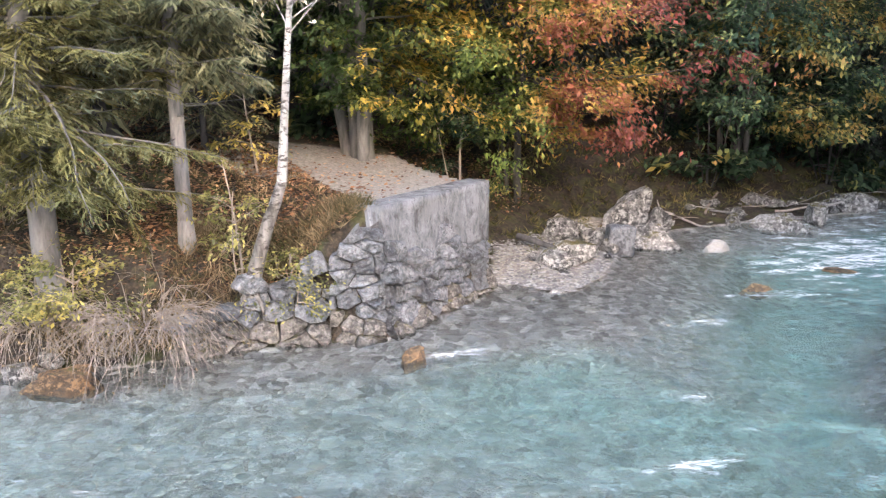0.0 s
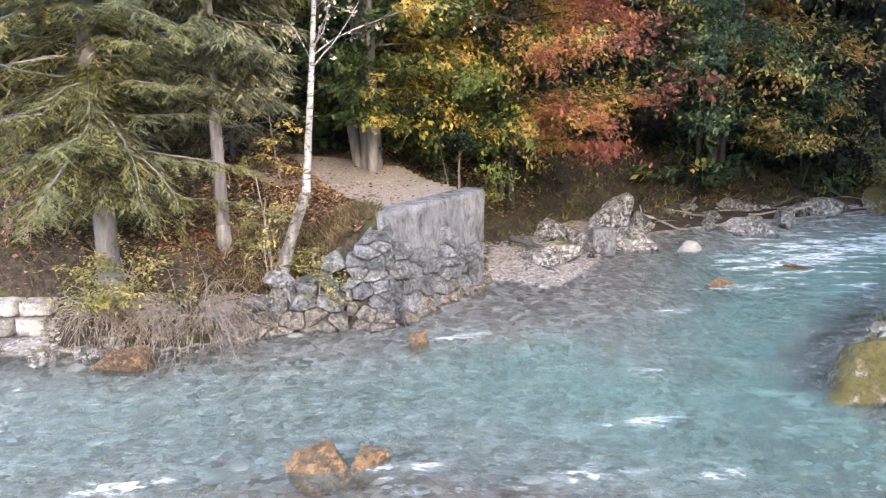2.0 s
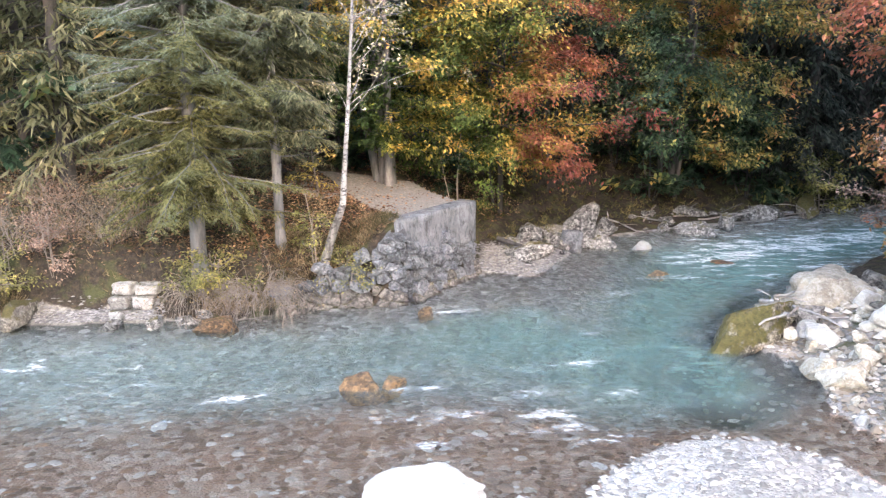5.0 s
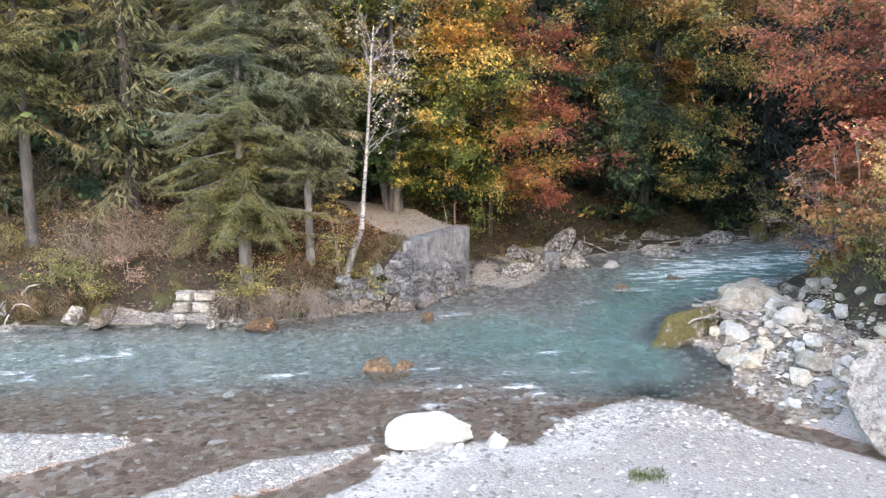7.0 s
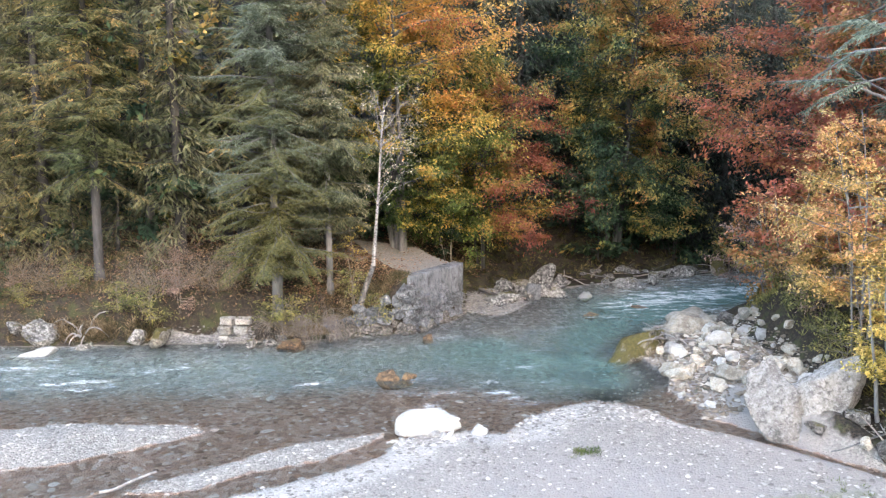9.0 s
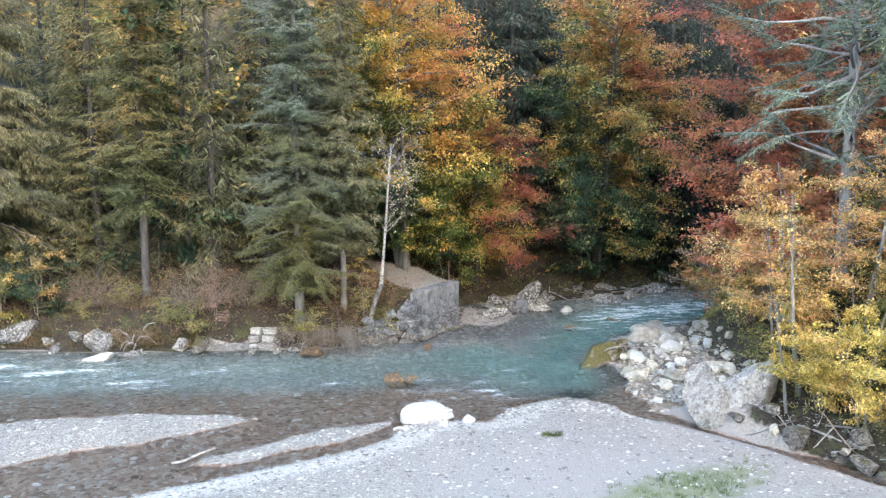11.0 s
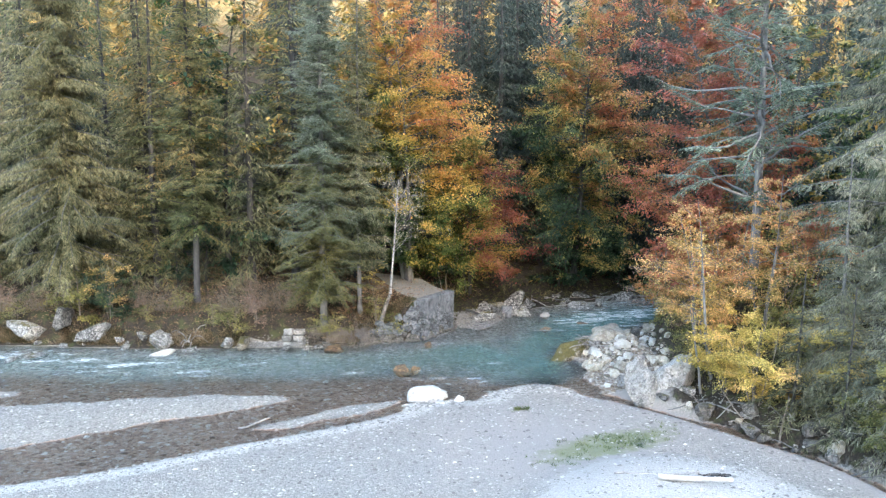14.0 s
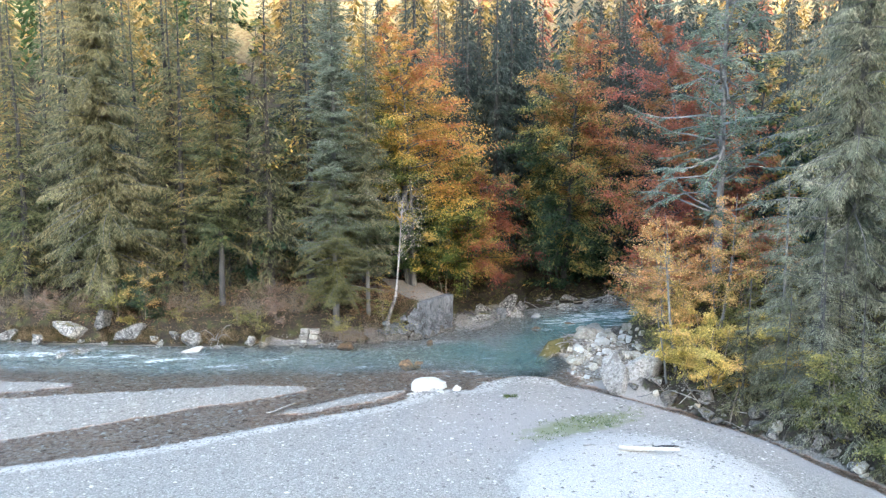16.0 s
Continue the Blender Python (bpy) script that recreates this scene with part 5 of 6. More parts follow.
put(make_conifer("pine", 24, 4.9, 4.6, PINE, BARK_PALE, 36, 0.085, 8, 0.3, 1.15, "pine with bare grey lower limbs on the slope", 0.26, 0.17, 0.017, top=0.4, rise=0.1, start=0.5, whorl=(2, 3), uneven=2.6, bend=0.2), 17.5, 7.4)
put(make_conifer("spruce", 29, 5.6, 1.5, NEEDLE_GREY, BARK, 37, 0.12, 8, 1.1, 1.15, "large spruce with hanging grey-green branches", 0.32, 0.14, top=0.6, thin=0.11, whorl=(2, 4), uneven=1.0, start=0.04), 22.3, 0.0)
put(make_broadleaf("maple", 7.6, 2.5, 1.2, MAPLE, BARK_PALE, 38, 17000, 0.062, 4, label="young maple with orange and yellow leaves", r0=0.07, limbs=3.6), 13.9, 4.4)
put(make_broadleaf("maple", 8.2, 2.5, 1.2, MAPLE, BARK_PALE, 39, 15000, 0.062, 3, label="young maple with thin golden leaves", r0=0.07, limbs=3.6), 16.7, 3.2)
put(make_broadleaf("snag", 7.6, 0.7, 4.5, YELLOW, BARK_PALE, 45, 60, 0.08, 1, lean=(-0.1, 0), label="bare broken grey stem among the maples", r0=0.1), 13.9, 2.0)
put(make_broadleaf("snag", 4.6, 0.4, 3.6, YELLOW, BARK_PALE, 145, 30, 0.08, 1, lean=(-0.16, 0), label="short dead pale stem leaning among the maples", r0=0.07), 13.3, 1.6)
put(make_broadleaf("yellow_bush", 4.4, 2.1, 0.3, YELLOW, TWIG, 40, 20000, 0.06, 5, label="yellow leaved bush beside the side stream", category="bush"), 15.1, -0.7)
put(make_broadleaf("yellow_bush", 3.8, 1.9, 0.2, YELLOW, TWIG, 140, 18000, 0.06, 5, label="broad yellow bush over the side stream", category="bush"), 17.8, -2.0)
put(make_broadleaf("yellow_bush", 3.2, 1.5, 0.2, YELLOW, TWIG, 43, 10000, 0.07, 5, label="low golden bush beside the side stream", category="bush"), 14.3, 0.9)
put(make_broadleaf("olive_bush", 4.2, 2.1, 0.2, OLIVE, TWIG, 41, 13000, 0.07, 5, label="olive green bush beside the side stream", category="bush"), 18.9, -7.0)
put(make_broadleaf("olive_bush", 3.4, 1.9, 0.2, OLIVE, TWIG, 44, 11000, 0.07, 5, label="yellow-green bush beside the side stream", category="bush"), 20.3, -11.0)
put(make_conifer("spruce", 11, 2.6, 0.3, NEEDLE_GREY, BARK, 46, 0.09, 9, 0.9, 1.0, "young grey-green spruce with hanging boughs", 0.12, 0.36, thin=0.1), 17.9, -2.6)
put(make_broadleaf("bush", 3.2, 1.8, 0.1, OLIVE, TWIG, 47, 5000, 0.08, 4, label="green and yellow bush on the river bank", category="bush"), -22.6, 13.2)
put(make_broadleaf("bush", 3.2, 2.1, 0.1, BEECH_GREEN, TWIG, 48, 6500, 0.07, 4, label="dark green bush above the shore boulders", category="bush"), -20.6, 13.2)
put(make_broadleaf("bush", 3.6, 1.5, 0.8, MAPLE, TWIG, 49, 3000, 0.07, 3, label="orange leaved sapling on the bank", category="bush"), -20.8, 13.9)
put(make_broadleaf("sapling", 2.4, 0.8, 0.4, YELLOW, TWIG, 50, 500, 0.08, 1, label="small sapling with large orange leaves", category="sapling"), -4.3, 18.2)
put(make_broadleaf("sapling", 4.0, 1.6, 0.2, BEECH_GREEN, TWIG, 61, 5000, 0.06, 2, label="green beech sapling beside the path", category="sapling"), 0.4, 22.6)
put(make_broadleaf("sapling", 2.6, 0.9, 0.2, OLIVE, TWIG, 62, 900, 0.06, 2, label="thin pale green willow sapling by the birch", category="sapling"), -3.9, 14.7)
put(make_broadleaf("bush", 1.5, 1.25, 0.1, OLIVE, TWIG, 63, 3200, 0.06, 5, label="yellow-green bush at the edge of the bank", category="bush"), -6.7, 13.15)
put(make_broadleaf("bush", 4.2, 2.1, 0.1, PINKISH, TWIG, 64, 4200, 0.06, 5, label="pinkish brown half-bare bush on the spit", category="bush"), 14.6, 14.2)


def make_brush(name, reach, height, twigs, seed, mat, label, hang=-0.16, leaves=None, count=0, thick=1.0):
    """A tangle of thin bare twigs."""
    rng = np.random.RandomState(seed)
    root = new(name)
    w, leaf = Tubes(), Leaves()
    for _ in range(twigs):
        a = rng.uniform(0, 6.28)
        start = np.array([math.cos(a), math.sin(a), 0]) * reach * 0.45 * rng.uniform() ** 0.5
        pts = crook(rng, start, (math.cos(a) * rng.uniform(0.2, 1.0), math.sin(a) * rng.uniform(0.2, 1.0), rng.uniform(0.5, 1.3)), height * rng.uniform(0.6, 1.4), 6, 0.2, hang)
        w.add(pts, rng.uniform(0.006, 0.014) * thick, 0.003 * thick, 3 if thick < 2 else 6)
        for _ in range(3):
            k = rng.randint(1, 6)
            w.add(crook(rng, pts[k], pts[k] - pts[k - 1] + rng.normal(size=3) * 0.22, height * rng.uniform(0.15, 0.45), 3, 0.2, hang), 0.006, 0.002, 3)
        if leaves:
            m = count // twigs
            c = np.array(pts)[rng.randint(1, 7, m)] + rng.normal(size=(m, 3)) * 0.08
            u = normed(rng.normal(size=(m, 3)))
            leaf.add(c, u * 0.035, across(rng, u) * 0.022)
    mesh_object("brushwood", w.verts, w.faces, mat, root)
    if leaves:
        leaf.build("foliage", leaves, root)
    return tagged(root, label, "bush")


put(make_brush("brush", 1.5, 1.5, 170, 71, TWIG, "tangle of bare brown twigs hanging into the river", -0.5, WITHERED, 500), -5.3, 13.1, z=0.8)
put(make_brush("brush", 1.3, 1.2, 120, 72, TWIG, "tangle of bare twigs hanging over the bank", -0.5, WITHERED, 400), -7.0, 12.95, z=0.8)
dry_bush = make_brush("bare_bush", 1.1, 2.0, 42, 73, TWIG, "bare brown bush with a few dry leaves on the bank", -0.06, WITHERED, 600)
put(dry_bush, -12.4, 13.6)
bushes = [(-11.6, 14.6), (-13.2, 13.9), (-17.2, 13.9), (-18.6, 14.8), (-26.5, 14.2), (-28.5, 14.4), (-31, 14.2), (-12.8, 16.2), (-8.8, 15.4), (-33.5, 14.5), (-19.6, 15.6), (-11.0, 15.9), (-10.0, 14.2), (-24.9, 14.0), (-29.6, 15), (-21.8, 15.5)]
for i, (x, y) in enumerate(bushes):
    copy_thing(dry_bush, pose(x, y, at_ground(x, y, 0.1), 0, 0, i * 67) @ Matrix.Scale(0.7 + 0.08 * (i % 5), 4))
low_bush = make_broadleaf("bush", 1.5, 1.1, 0.05, OLIVE, TWIG, 66, 2000, 0.055, 5, label="low green and yellow bush on the river bank", category="bush", twigs=False)
put(low_bush, -12.6, 12.9)
for i, (x, y) in enumerate(((-18.2, 13.0), (-26.8, 13.3), (-14.0, 13.0), (-24.0, 14.0), (-30.2, 13.8), (-16.4, 14.2), (-2.9, 14.5))):
    copy_thing(low_bush, pose(x, y, at_ground(x, y, 0.1), 0, 0, i * 97) @ Matrix.Scale(0.65 + 0.1 * (i % 4), 4))
rust_bush = make_broadleaf("bush", 1.6, 1.0, 0.05, PINKISH, TWIG, 67, 1700, 0.05, 5, label="low russet half-bare bush on the river bank", category="bush")
put(rust_bush, -11.4, 13.4)
for i, (x, y) in enumerate(((-19.0, 13.8), (-25.6, 14.4), (-9.4, 15.0), (-28.0, 13.8), (-12.2, 15.6))):
    copy_thing(rust_bush, pose(x, y, at_ground(x, y, 0.1), 0, 0, i * 71) @ Matrix.Scale(0.7 + 0.12 * (i % 4), 4))
for i, (x, y) in enumerate(((13.6, 5.4), (14.0, 7.0), (13.8, 8.4), (14.4, 9.6), (14.2, 11.0), (14.8, 6.2), (15.2, 8.4), (14.9, 11.4), (15.6, 7.2), (15.8, 12.6), (13.5, 4.0), (14.6, 5.0))):
    copy_thing(rust_bush if i % 2 else low_bush, pose(x, y, at_ground(x, y, 0.1), 0, 0, i * 57) @ Matrix.Scale(0.8 + 0.12 * (i % 5), 4))
stump = make_brush("root_stump", 1.1, 1.1, 20, 74, DEADWOOD, "uprooted stump with bleached roots on the shore", -0.45, thick=4.0)
put(stump, -15.3, 12.3, z=0.45, size=1.25)

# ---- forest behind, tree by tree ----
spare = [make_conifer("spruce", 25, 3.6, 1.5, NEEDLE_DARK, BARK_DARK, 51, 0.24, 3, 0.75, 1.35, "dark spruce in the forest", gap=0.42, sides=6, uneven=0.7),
         make_conifer("spruce", 23, 3.2, 1.5, NEEDLE, BARK_DARK, 52, 0.24, 3, 0.7, 1.35, "green spruce in the forest", gap=0.42, sides=6, uneven=0.7),
         make_conifer("larch", 24, 3.1, 2.0, LARCH, BARK_DARK, 53, 0.24, 3, 0.45, 1.3, "yellow larch in the forest", gap=0.45, sides=6, uneven=0.7),
         make_broadleaf("beech", 17, 4.4, 0.6, BEECH_GREEN, BARK_DARK, 54, 6000, 0.19, twigs=False, label="beech in mixed green and rust leaf", limbs=1.8),
         make_broadleaf("beech", 15, 4.2, 0.8, BEECH_ORANGE, BARK_DARK, 55, 6000, 0.19, twigs=False, label="orange beech in the forest", limbs=1.8)]
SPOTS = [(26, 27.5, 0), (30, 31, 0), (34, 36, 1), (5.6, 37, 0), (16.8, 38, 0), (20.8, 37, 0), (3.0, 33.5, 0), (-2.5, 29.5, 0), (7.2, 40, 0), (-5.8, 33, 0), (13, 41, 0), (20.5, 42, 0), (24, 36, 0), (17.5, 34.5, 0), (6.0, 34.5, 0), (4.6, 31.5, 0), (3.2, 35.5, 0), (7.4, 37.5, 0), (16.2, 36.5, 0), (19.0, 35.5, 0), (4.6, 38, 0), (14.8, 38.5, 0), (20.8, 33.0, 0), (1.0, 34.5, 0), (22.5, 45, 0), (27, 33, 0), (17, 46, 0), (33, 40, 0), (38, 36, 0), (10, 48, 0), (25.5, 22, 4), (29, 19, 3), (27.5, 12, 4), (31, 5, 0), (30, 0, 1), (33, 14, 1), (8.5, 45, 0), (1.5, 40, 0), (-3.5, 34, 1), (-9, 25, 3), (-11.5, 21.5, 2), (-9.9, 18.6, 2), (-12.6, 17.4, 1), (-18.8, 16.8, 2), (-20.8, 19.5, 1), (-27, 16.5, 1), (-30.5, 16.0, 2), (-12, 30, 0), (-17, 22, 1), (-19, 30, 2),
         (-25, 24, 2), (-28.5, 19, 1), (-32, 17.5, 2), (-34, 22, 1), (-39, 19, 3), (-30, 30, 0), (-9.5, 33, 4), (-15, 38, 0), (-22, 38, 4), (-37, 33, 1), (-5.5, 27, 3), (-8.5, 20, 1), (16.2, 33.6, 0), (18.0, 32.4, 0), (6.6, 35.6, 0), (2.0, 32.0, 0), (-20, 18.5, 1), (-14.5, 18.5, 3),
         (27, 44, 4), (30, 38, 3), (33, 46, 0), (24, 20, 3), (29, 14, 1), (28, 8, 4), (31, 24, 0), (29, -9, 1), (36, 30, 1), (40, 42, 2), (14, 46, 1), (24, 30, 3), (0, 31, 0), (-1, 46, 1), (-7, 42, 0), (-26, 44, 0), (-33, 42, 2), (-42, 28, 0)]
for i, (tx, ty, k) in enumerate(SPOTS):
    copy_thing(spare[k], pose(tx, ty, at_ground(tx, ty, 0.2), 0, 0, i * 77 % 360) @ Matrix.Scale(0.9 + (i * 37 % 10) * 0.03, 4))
thicket = [make_broadleaf("bush", 4.2, 2.4, 0.1, BEECH_GREEN, BARK_DARK, 56, 2200, 0.18, 4, twigs=False, label="green and rust bush in the undergrowth", category="bush"),
           make_broadleaf("bush", 3.4, 2.2, 0.1, OLIVE, TWIG, 57, 2600, 0.11, 4, twigs=False, label="olive green bush in the undergrowth", category="bush"),
           make_conifer("young_spruce", 6, 1.9, 0.2, NEEDLE, BARK_DARK, 58, 0.15, 6, 0.7, 0.95, "young green spruce in the undergrowth", gap=0.4, sides=6, thin=0.12),
           make_broadleaf("bush", 3.2, 2.0, 0.1, MAPLE, TWIG, 59, 3600, 0.085, 4, label="golden leaved bush on the slope", category="bush", twigs=False),
           make_broadleaf("bush", 4.4, 2.2, 0.2, BEECH_RED, TWIG, 60, 3400, 0.1, 4, label="rust leaved bush on the slope", category="bush", twigs=False),
           make_conifer("young_spruce", 7.5, 2.3, 0.1, NEEDLE_GREY, BARK_DARK, 65, 0.2, 7, 0.9, 0.95, "young grey-green spruce on the slope", gap=0.36, sides=6, thin=0.1)]
THICK = [(-17.4, 16.6, 2), (-20.2, 16.6, 2), (-15.9, 17.8, 2), (-5.9, 19.5, 2), (14.5, 31, 0), (-6.5, 22.5, 2), (-17.5, 18, 0), (-20, 21, 2), (-23, 19, 1), (-27, 17, 2), (-31, 20, 0), (-35, 18, 1), (-4, 24.5, 0), (-7, 30, 2), (0, 28, 2), (8, 34, 2),
         (13, 34.5, 0), (18, 30.5, 1), (22, 33, 2), (26, 37, 0), (5, 39, 0), (-12, 26, 0), (-17, 27, 2), (-23, 29, 0), (-29, 26, 2), (11, 40, 2), (-10, 38, 2),
         (14.6, 9.4, 3), (15.0, 11.8, 3), (14.8, 7.4, 4), (15.0, 9.5, 3), (14.6, 13, 4), (16.4, 12.6, 3), (17, 10.5, 4), (20.5, 9, 1), (19.5, 5, 4), (17.6, 3.6, 1), (18.5, 0.4, 1), (20.5, -3.5, 2), (23, -9.5, 1), (22, 11, 4), (17, 17.5, 4), (24, 24, 2), (26, 4, 2),
         (16.2, -2.2, 2), (17.4, -4.4, 2), (18.4, -6.2, 5), (19.4, -8.2, 5), (20.2, -10.2, 2), (21.2, -12.2, 5), (17.8, -1.2, 2), (19.3, -4.0, 5), (22.0, -9.0, 2), (22.4, -5.6, 5),
         (9.5, 29.5, 0), (12.4, 32.0, 0), (16.0, 32.5, 0), (8.2, 31.5, 0), (1.8, 27.2, 0)]
for i, (tx, ty, k) in enumerate(THICK):
    copy_thing(thicket[k], pose(tx, ty, at_ground(tx, ty, 0.15), 0, 0, i * 83 % 360) @ Matrix.Scale(0.8 + (i * 29 % 10) * 0.05, 4))
for i, ob in enumerate(thicket):
    put(ob, (-41, -45, -36, 14.2, 23.5, 20.9, )[i], (22, 25, 24, 4.4, 14, -2.6)[i])
for i, ob in enumerate(spare):
    put(ob, (-46, -49, 44, 47, -52)[i], (22, 30, 30, 20, 26)[i])


# ---- stuff: far woods, grass, litter, pebbles ----
def scatter(rng, n, x0, x1, y0, y1):
    return rng.uniform(x0, x1, n), rng.uniform(y0, y1, n)


def far_wood(name, mat, seed, count, label, east=-999):
    """Far trees, each a slim cone of many small hanging boughs."""
    rng = np.random.RandomState(seed)
    leaf = Leaves()
    px, py = scatter(rng, count * 14, -110, 110, 44, 150)
    d = line_distance(px, py, FAR_SHORE)
    ok = (~inside(px, py, RIVER)) & (d > 30) & (d < 66) & (np.abs(px) < 0.62 * (py + 48)) & (px > east)
    px, py = px[ok][:count], py[ok][:count]
    pz = ground_height(px, py)
    for x, y, z in zip(px, py, pz):
        h, n = rng.uniform(15, 24), 380
        f = 1 - rng.uniform(0, 0.96, n) ** 0.7
        reach = (2.9 * (1 - f) ** 0.8 + 0.1) * rng.uniform(0.25, 1.0, n)
        a = rng.uniform(0, 6.28, n)
        dirs = normed(np.stack([np.cos(a), np.sin(a), -0.5 - 0.5 * rng.uniform(size=n)], -1))
        ln = rng.uniform(0.3, 0.75, (n, 1))
        c = np.stack([x + np.cos(a) * reach, y + np.sin(a) * reach, z + f * h - 0.2 * reach], -1)
        leaf.add(c, dirs * ln, across(rng, dirs, 0.5) * ln * rng.uniform(0.25, 0.4, (n, 1)))
    return tagged(leaf.build(name, mat), label, "forest", kind="stuff")


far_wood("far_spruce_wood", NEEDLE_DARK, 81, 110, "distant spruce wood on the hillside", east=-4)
far_wood("far_larch_wood", LARCH_GOLD, 82, 130, "distant golden larch wood on the sunlit hillside")
far_wood("far_beech_wood", BEECH_ORANGE, 83, 25, "distant orange beech wood on the hillside")


def blades(name, mat, seed, spots, per, height, label, lean=0.5, width=0.012):
    """Tufts of grass."""
    rng = np.random.RandomState(seed)
    xs, ys = spots
    zs = ground_height(xs, ys)
    n = len(xs) * per
    base = np.repeat(np.stack([xs, ys, zs], -1), per, 0) + rng.normal(size=(n, 3)) * np.array([0.07, 0.07, 0])
    up = normed(np.array([0, 0, 1.0]) + rng.normal(size=(n, 3)) * np.array([lean, lean, 0.1]))
    h = height * rng.uniform(0.4, 1.2, (n, 1)) * 0.5
    leaf = Leaves()
    side = normed(np.cross(up, rng.normal(size=(n, 3))))
    leaf.add(base + up * h * 0.9, up * h, side * width)
    return tagged(leaf.build(name, mat), label, "grass", kind="stuff")


rs = np.random.RandomState(5)
bx, by = scatter(rs, 9000, -32, 2.0, 11.5, 24)
bd, bf = line_distance(bx, by, FAR_SHORE), ground_height(bx, by)
ok = (bd > np.where(bx > -4.4, 0.8, 0.45)) & (bd < 7) & (~inside(bx, by, RIVER)) & (bf > 0.35) & ~((bx + 0.55 * (by - 14.4) > -1.0)) & ((bd < 3.5) | (rs.uniform(size=9000) < 0.3))
ok &= waves(bx, by, 0.9, 21) + rs.normal(size=9000) * 0.35 > -0.1
blades("dry_grass", DRY, 91, (bx[ok], by[ok]), 8, 0.32, "dry straw coloured grass on the bank", 0.8, 0.012)
ox, oy = scatter(rs, 9000, -30, 24, 12, 34)
od = line_distance(ox, oy, FAR_SHORE)
ok = (od > np.where(ox > 4.5, 1.1, 1.6)) & (od < 8) & (~inside(ox, oy, RIVER)) & ((ox + 0.5 * (oy - 18) > 1.2) | (waves(ox, oy, 0.8, 31) > 0.25) & (ox < -4))
blades("undergrowth", FERN, 92, (ox[ok], oy[ok]), 10, 0.3, "mossy undergrowth on the forest floor", 1.1, 0.012)
gx_, gy_ = scatter(rs, 2600, 3, 13, -9, 1)
gk = np.exp(-(((gx_ - 7.8) / 3.6) ** 2 + ((gy_ + 5.0 - (gx_ - 7.8) * 0.55) / 1.7) ** 2)) * (0.6 + 0.5 * waves(gx_, gy_, 1.6, 71)) > rs.uniform(0.2, 1.0, 2600)
gx_, gy_ = np.append(gx_[gk], 4.55 + rs.normal(size=30) * 0.22), np.append(gy_[gk], -0.2 + rs.normal(size=30) * 0.14)
blades("bar_grass", GRASS, 93, (gx_, gy_), 12, 0.16, "sparse green grass on the gravel bar", 0.6, 0.008)
fx_, fy_ = scatter(rs, 16000, -31, -4.5, 11.4, 14.4)
fd = line_distance(fx_, fy_, FAR_SHORE)
ok = (fd > 0.12) & (fd < 0.75) & (~inside(fx_, fy_, RIVER)) & (np.abs(fx_ + 10.2) > 1.9) & (waves(fx_, fy_, 1.3, 51) > -0.25)
blades("bank_fringe", DRY, 96, (fx_[ok], fy_[ok]), 8, 0.5, "dry grass hanging over the edge of the bank", 1.0, 0.011)
ex_, ey_ = scatter(rs, 5000, 11.6, 24, -14, 20)
ok = (line_distance(ex_, ey_, STREAM) > 2.0) & (line_distance(ex_, ey_, NEAR_SHORE) > 2.2) & (ground_height(ex_, ey_) > 0.5) & (ex_ > 13.3) & (ex_ > stream_x(ey_) + 1.6)
blades("slope_undergrowth", OLIVE, 97, (ex_[ok], ey_[ok]), 12, 0.42, "undergrowth on the wooded slope", 1.1, 0.014)
wx_, wy_ = scatter(rs, 1500, -5.2, -1.2, 13.0, 16.0)
ok = (line_distance(wx_, wy_, FAR_SHORE) > 0.5) & (~inside(wx_, wy_, RIVER)) & (wx_ + 0.55 * (wy_ - 14.4) < -1.1)
blades("wall_grass", DRY, 94, (wx_[ok], wy_[ok]), 10, 0.34, "dry grass tufts hanging over the old wall", 1.0, 0.008)


def litter():
    rng = np.random.RandomState(95)
    xs, ys = scatter(rng, 46000, -26, 3, 12.5, 26)
    xs[:7000], ys[:7000] = scatter(rng, 7000, -6.2, -1.0, 14.2, 19.5)
    d = line_distance(xs, ys, FAR_SHORE)
    zs = ground_height(xs, ys)
    ok = (~inside(xs, ys, RIVER)) & (d > 0.5) & (zs > 0.9) & ((xs + 0.55 * (ys - 14.4) < -0.9) | (ys > 23) | (rng.uniform(size=46000) < 0.1))
    n = int(ok.sum())
    c = np.stack([xs[ok], ys[ok], zs[ok] + 0.015], -1)
    u = normed(rng.normal(size=(n, 3)) * np.array([1, 1, 0.25]))
    leaf = Leaves()
    s = rng.uniform(0.035, 0.075, (n, 1))
    leaf.add(c, u * s, across(rng, u, 0.3) * s * 0.65)
    return tagged(leaf.build("leaf_litter", LITTER), "fallen brown and orange leaves on the forest floor", "leaves", kind="stuff")


litter()


def pebble_material(name, stops):
    m, t, p, out = material(name)
    isl = per_island(t)
    col = ramp(t, isl, stops)
    col = mix(t, calc(t, "MULTIPLY", noise_tex(t, coords(t), 30.0), 0.4), col, stops[1][1])
    t.links.new(col, p.inputs["Base Color"])
    p.inputs["Roughness"].default_value = 0.85
    return m


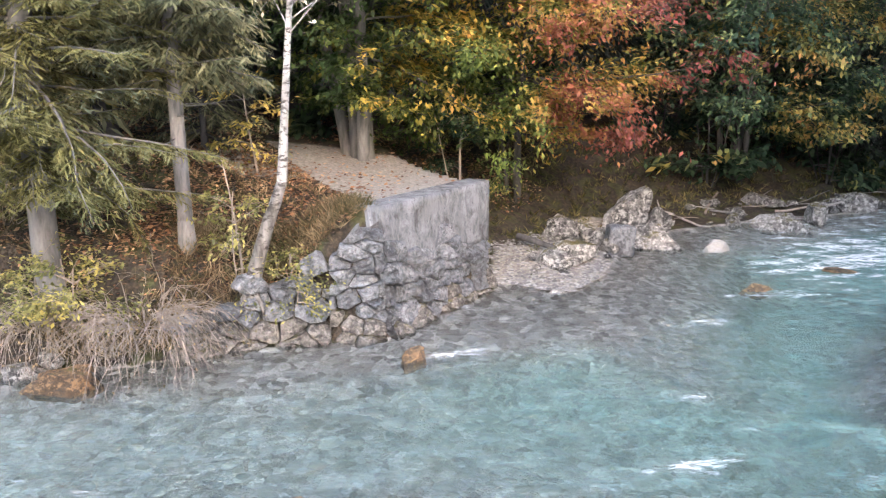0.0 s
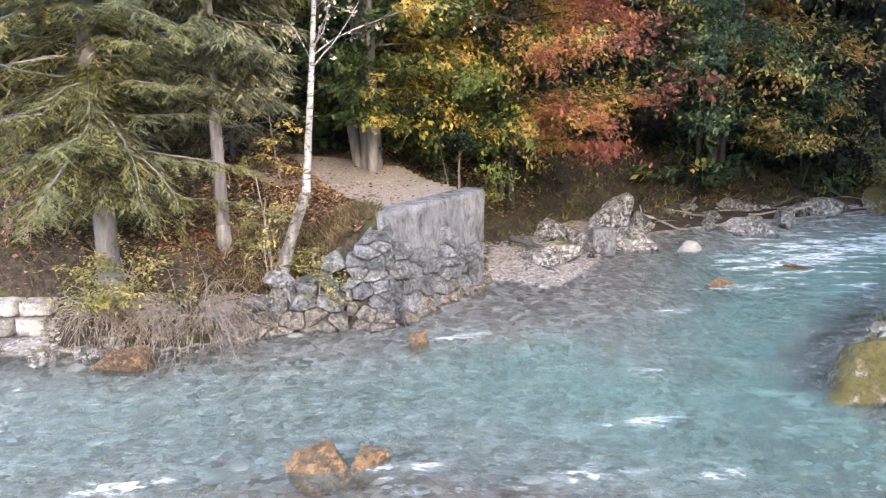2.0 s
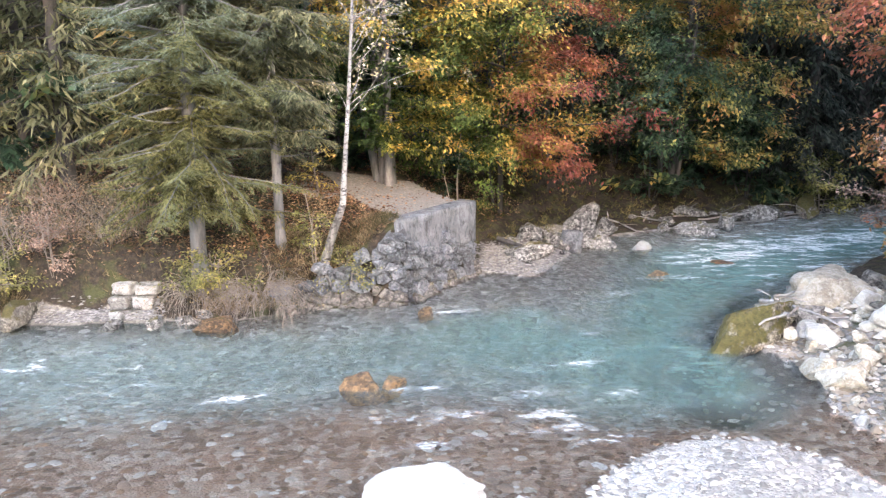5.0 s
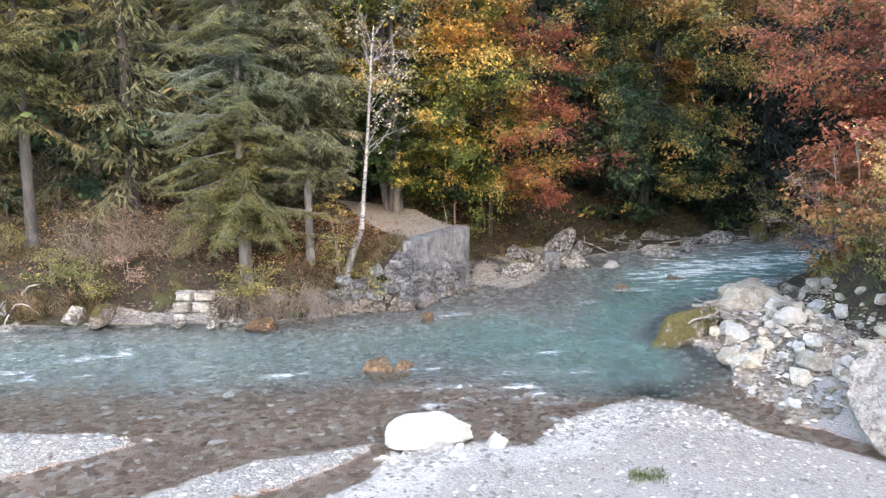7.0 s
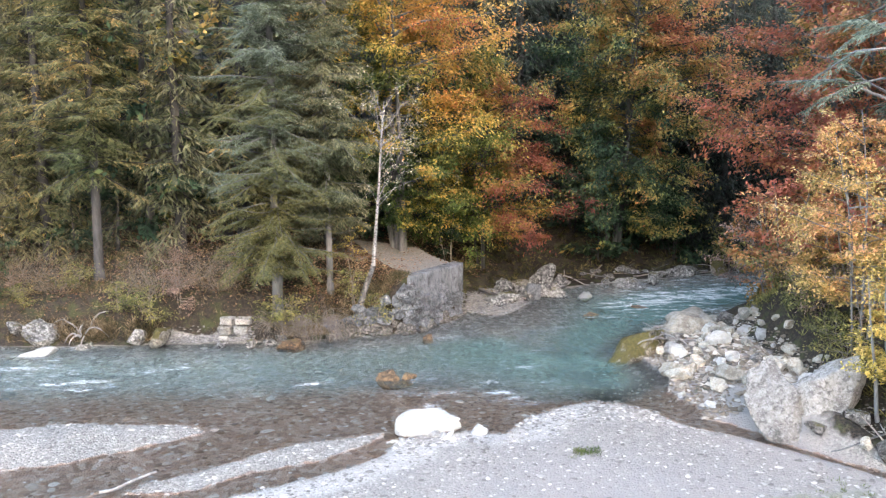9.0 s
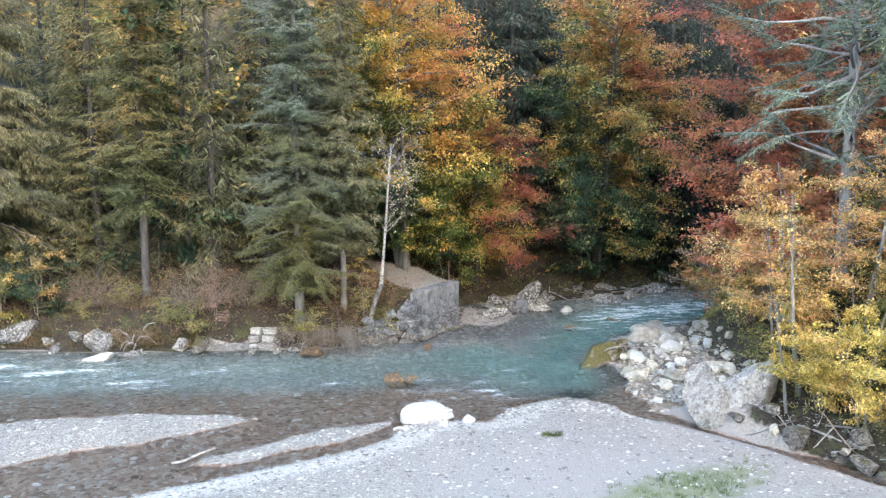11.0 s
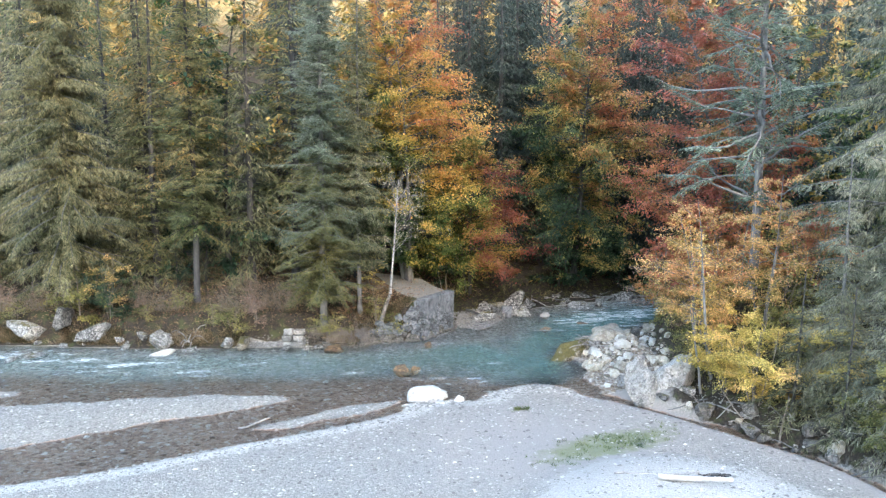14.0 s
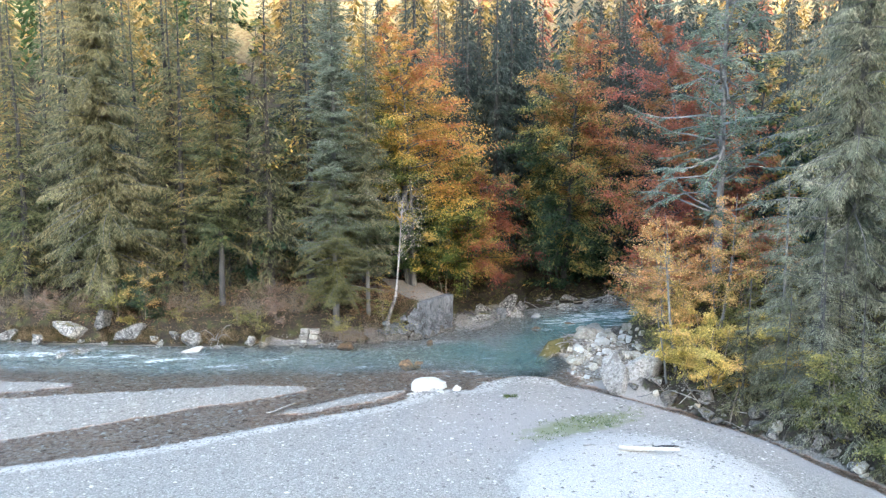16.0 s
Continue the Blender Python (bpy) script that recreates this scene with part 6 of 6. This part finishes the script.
def bed_material():
    m, t, p, out = material("wet_bed_stones")
    isl = per_island(t)
    sep = t.nodes.new("ShaderNodeSeparateXYZ")
    t.links.new(coords(t), sep.inputs[0])
    grey = ramp(t, isl, [(0.0, (0.22, 0.21, 0.185)), (0.5, (0.34, 0.325, 0.3)), (0.9, (0.44, 0.425, 0.4)), (1.0, (0.66, 0.64, 0.6))])
    col = ramp(t, isl, [(0.0, (0.13, 0.08, 0.05)), (0.3, (0.34, 0.21, 0.135)), (0.6, (0.43, 0.33, 0.26)), (0.85, (0.52, 0.47, 0.42)), (1.0, (0.72, 0.69, 0.65))])
    col = mix(t, ramp(t, calc(t, "MULTIPLY", sep.outputs[1], 0.1), [(0.55, (0, 0, 0)), (0.8, (1, 1, 1))]), col, grey)
    t.links.new(col, p.inputs["Base Color"])
    p.inputs["Roughness"].default_value = 0.5
    return m


def pebbles(name, mat, seed, xs, ys, sizes, label, flatness=0.6, lift=0.15, rounded=False):
    """Low stones, each a small faceted or rounded lump."""
    rng = np.random.RandomState(seed)
    iv = np.array([(1, 0, 0), (0.4, 0.8, 0.1), (-0.6, 0.7, 0), (-1, -0.1, 0), (-0.4, -0.8, 0.1), (0.5, -0.75, 0), (0.15, 0.25, 1), (-0.25, -0.2, 0.9)])
    fi = np.array([(0, 1, 6), (1, 2, 6), (2, 7, 6), (2, 3, 7), (3, 4, 7), (4, 5, 7), (5, 6, 7), (5, 0, 6)])
    if rounded:
        ang = np.arange(10) * 0.62832
        iv = np.concatenate([np.stack([np.cos(ang), np.sin(ang), 0 * ang], -1), np.stack([0.7 * np.cos(ang[::2]), 0.7 * np.sin(ang[::2]), 0.75 + 0 * ang[::2]], -1), [(0, 0, 1)]])
        fi = np.array([f for k in range(5) for f in ((2 * k, 2 * k + 1, 10 + k), (2 * k + 1, 10 + (k + 1) % 5, 10 + k), (2 * k + 1, (2 * k + 2) % 10, 10 + (k + 1) % 5), (10 + k, 10 + (k + 1) % 5, 15))])
    n = len(xs)
    zs = ground_height(xs, ys)
    v = iv[None] * rng.uniform(0.7 if not rounded else 0.84, 1.25 if not rounded else 1.14, (n, len(iv), 1))
    v = v * (sizes[:, None, None] * np.stack([rng.uniform(0.8, 1.5, n), rng.uniform(0.7, 1.1, n), rng.uniform(0.45, 0.9, n) * flatness], -1)[:, None])
    a = rng.uniform(0, 6.28, n)
    ca, sa = np.cos(a)[:, None], np.sin(a)[:, None]
    v = np.stack([v[..., 0] * ca - v[..., 1] * sa, v[..., 0] * sa + v[..., 1] * ca, v[..., 2]], -1)
    v += np.stack([xs, ys, zs + sizes * lift], -1)[:, None]
    f = (fi[None] + (np.arange(n) * len(iv))[:, None, None]).reshape(-1, 3)
    ob = mesh_object(name, v.reshape(-1, 3), f.tolist(), mat)
    return tagged(ob, label, "pebbles", kind="stuff")


PEBBLE = pebble_material("river_pebbles", [(0.0, (0.134, 0.125, 0.112)), (0.4, (0.278, 0.262, 0.235)), (0.75, (0.42, 0.4, 0.36)), (1.0, (0.73, 0.7, 0.64))])
SPIT_PEBBLE = pebble_material("brownish_rubble", [(0.0, (0.12, 0.09, 0.06)), (0.4, (0.24, 0.195, 0.145)), (0.75, (0.38, 0.335, 0.275)), (1.0, (0.7, 0.66, 0.59))])
BAY_PEBBLE = pebble_material("grey_bay_pebbles", [(0.0, (0.1, 0.098, 0.096)), (0.4, (0.2, 0.196, 0.192)), (0.75, (0.31, 0.305, 0.298)), (1.0, (0.5, 0.49, 0.475))])
BED_STONE = bed_material()
rp = np.random.RandomState(6)
px_, py_ = scatter(rp, 60000, -26, 16, -20, 5.5)
ph = ground_height(px_, py_)
ps = 0.026 * (1 + rp.pareto(2.1, 60000))
sandiness = np.exp(-(((px_ - 6.5) / 4.0) ** 2 + ((py_ + 6.0) / 5.0) ** 2))
ok = (ph > 0.015) & (ps < 0.11) & (ps > 0.03) & (line_distance(px_, py_, STREAM) > 1.3) & (rp.uniform(size=60000) > sandiness * 0.8) & (rp.uniform(size=60000) < np.clip(1.1 - 0.05 * np.abs(py_ - 1), 0.25, 1))
pebbles("pebbles", PEBBLE, 7, px_[ok], py_[ok], ps[ok], "pale limestone pebbles strewn over the gravel bars")
ux, uy = scatter(rp, 3600, 8.0, 13.2, 3.6, 15)
ok = (~inside(ux, uy, RIVER)) & (ground_height(ux, uy) < 1.5)
pebbles("spit_rubble", SPIT_PEBBLE, 12, ux[ok], uy[ok], 0.06 * (1 + rp.pareto(3.0, ok.sum())).clip(0, 3), "pale broken stones between the boulders of the spit", 0.8)
qx, qy = np.append(rp.normal(-0.2, 0.8, 260), rp.uniform(0.8, 9, 900)), np.append(rp.normal(1.4, 0.5, 260), rp.normal(3.4, 0.6, 900))
hq = ground_height(qx, qy)
ok = hq > 0.02
pebbles("white_pebbles", PEBBLE, 8, qx[ok], qy[ok], rp.uniform(0.03, 0.1, ok.sum()), "white cobbles round the white boulder")
bx, by = np.append(rp.uniform(0.8, 6, 4000), rp.uniform(-12.4, -8, 1800)), np.append(rp.uniform(16, 22, 4000), rp.uniform(11.8, 13.4, 1800))
hb = ground_height(bx, by)
ok = (hb > 0.0) & (hb < 0.55)
pebbles("beach_pebbles", BAY_PEBBLE, 9, bx[ok], by[ok], rp.uniform(0.03, 0.085, ok.sum()), "grey pebbles of the small beaches")
sx_, sy_ = scatter(rp, 15000, -24, 14, -8, 24)
hs = ground_height(sx_, sy_)
ss = 0.05 * (1 + rp.pareto(2.4, 15000))
ok = (hs < -0.03) & (hs > -0.8) & (ss < 0.17) & (ss > 0.054) & inside(sx_, sy_, RIVER)
pebbles("bed_stones", BED_STONE, 10, sx_[ok], sy_[ok], ss[ok], "brown and grey cobbles on the river bed", 0.45, 0.02, True)
cx_, cy_ = scatter(rp, 2600, -18, 8, 6.0, 16.5)
hc = ground_height(cx_, cy_)
ok = (hc < -0.05) & inside(cx_, cy_, RIVER)
pebbles("bed_cobbles", BED_STONE, 13, cx_[ok], cy_[ok], 0.062 * (1 + rp.pareto(2.8, ok.sum())).clip(0, 3.0), "larger pale and dark cobbles on the river bed", 0.5, 0.05, True)
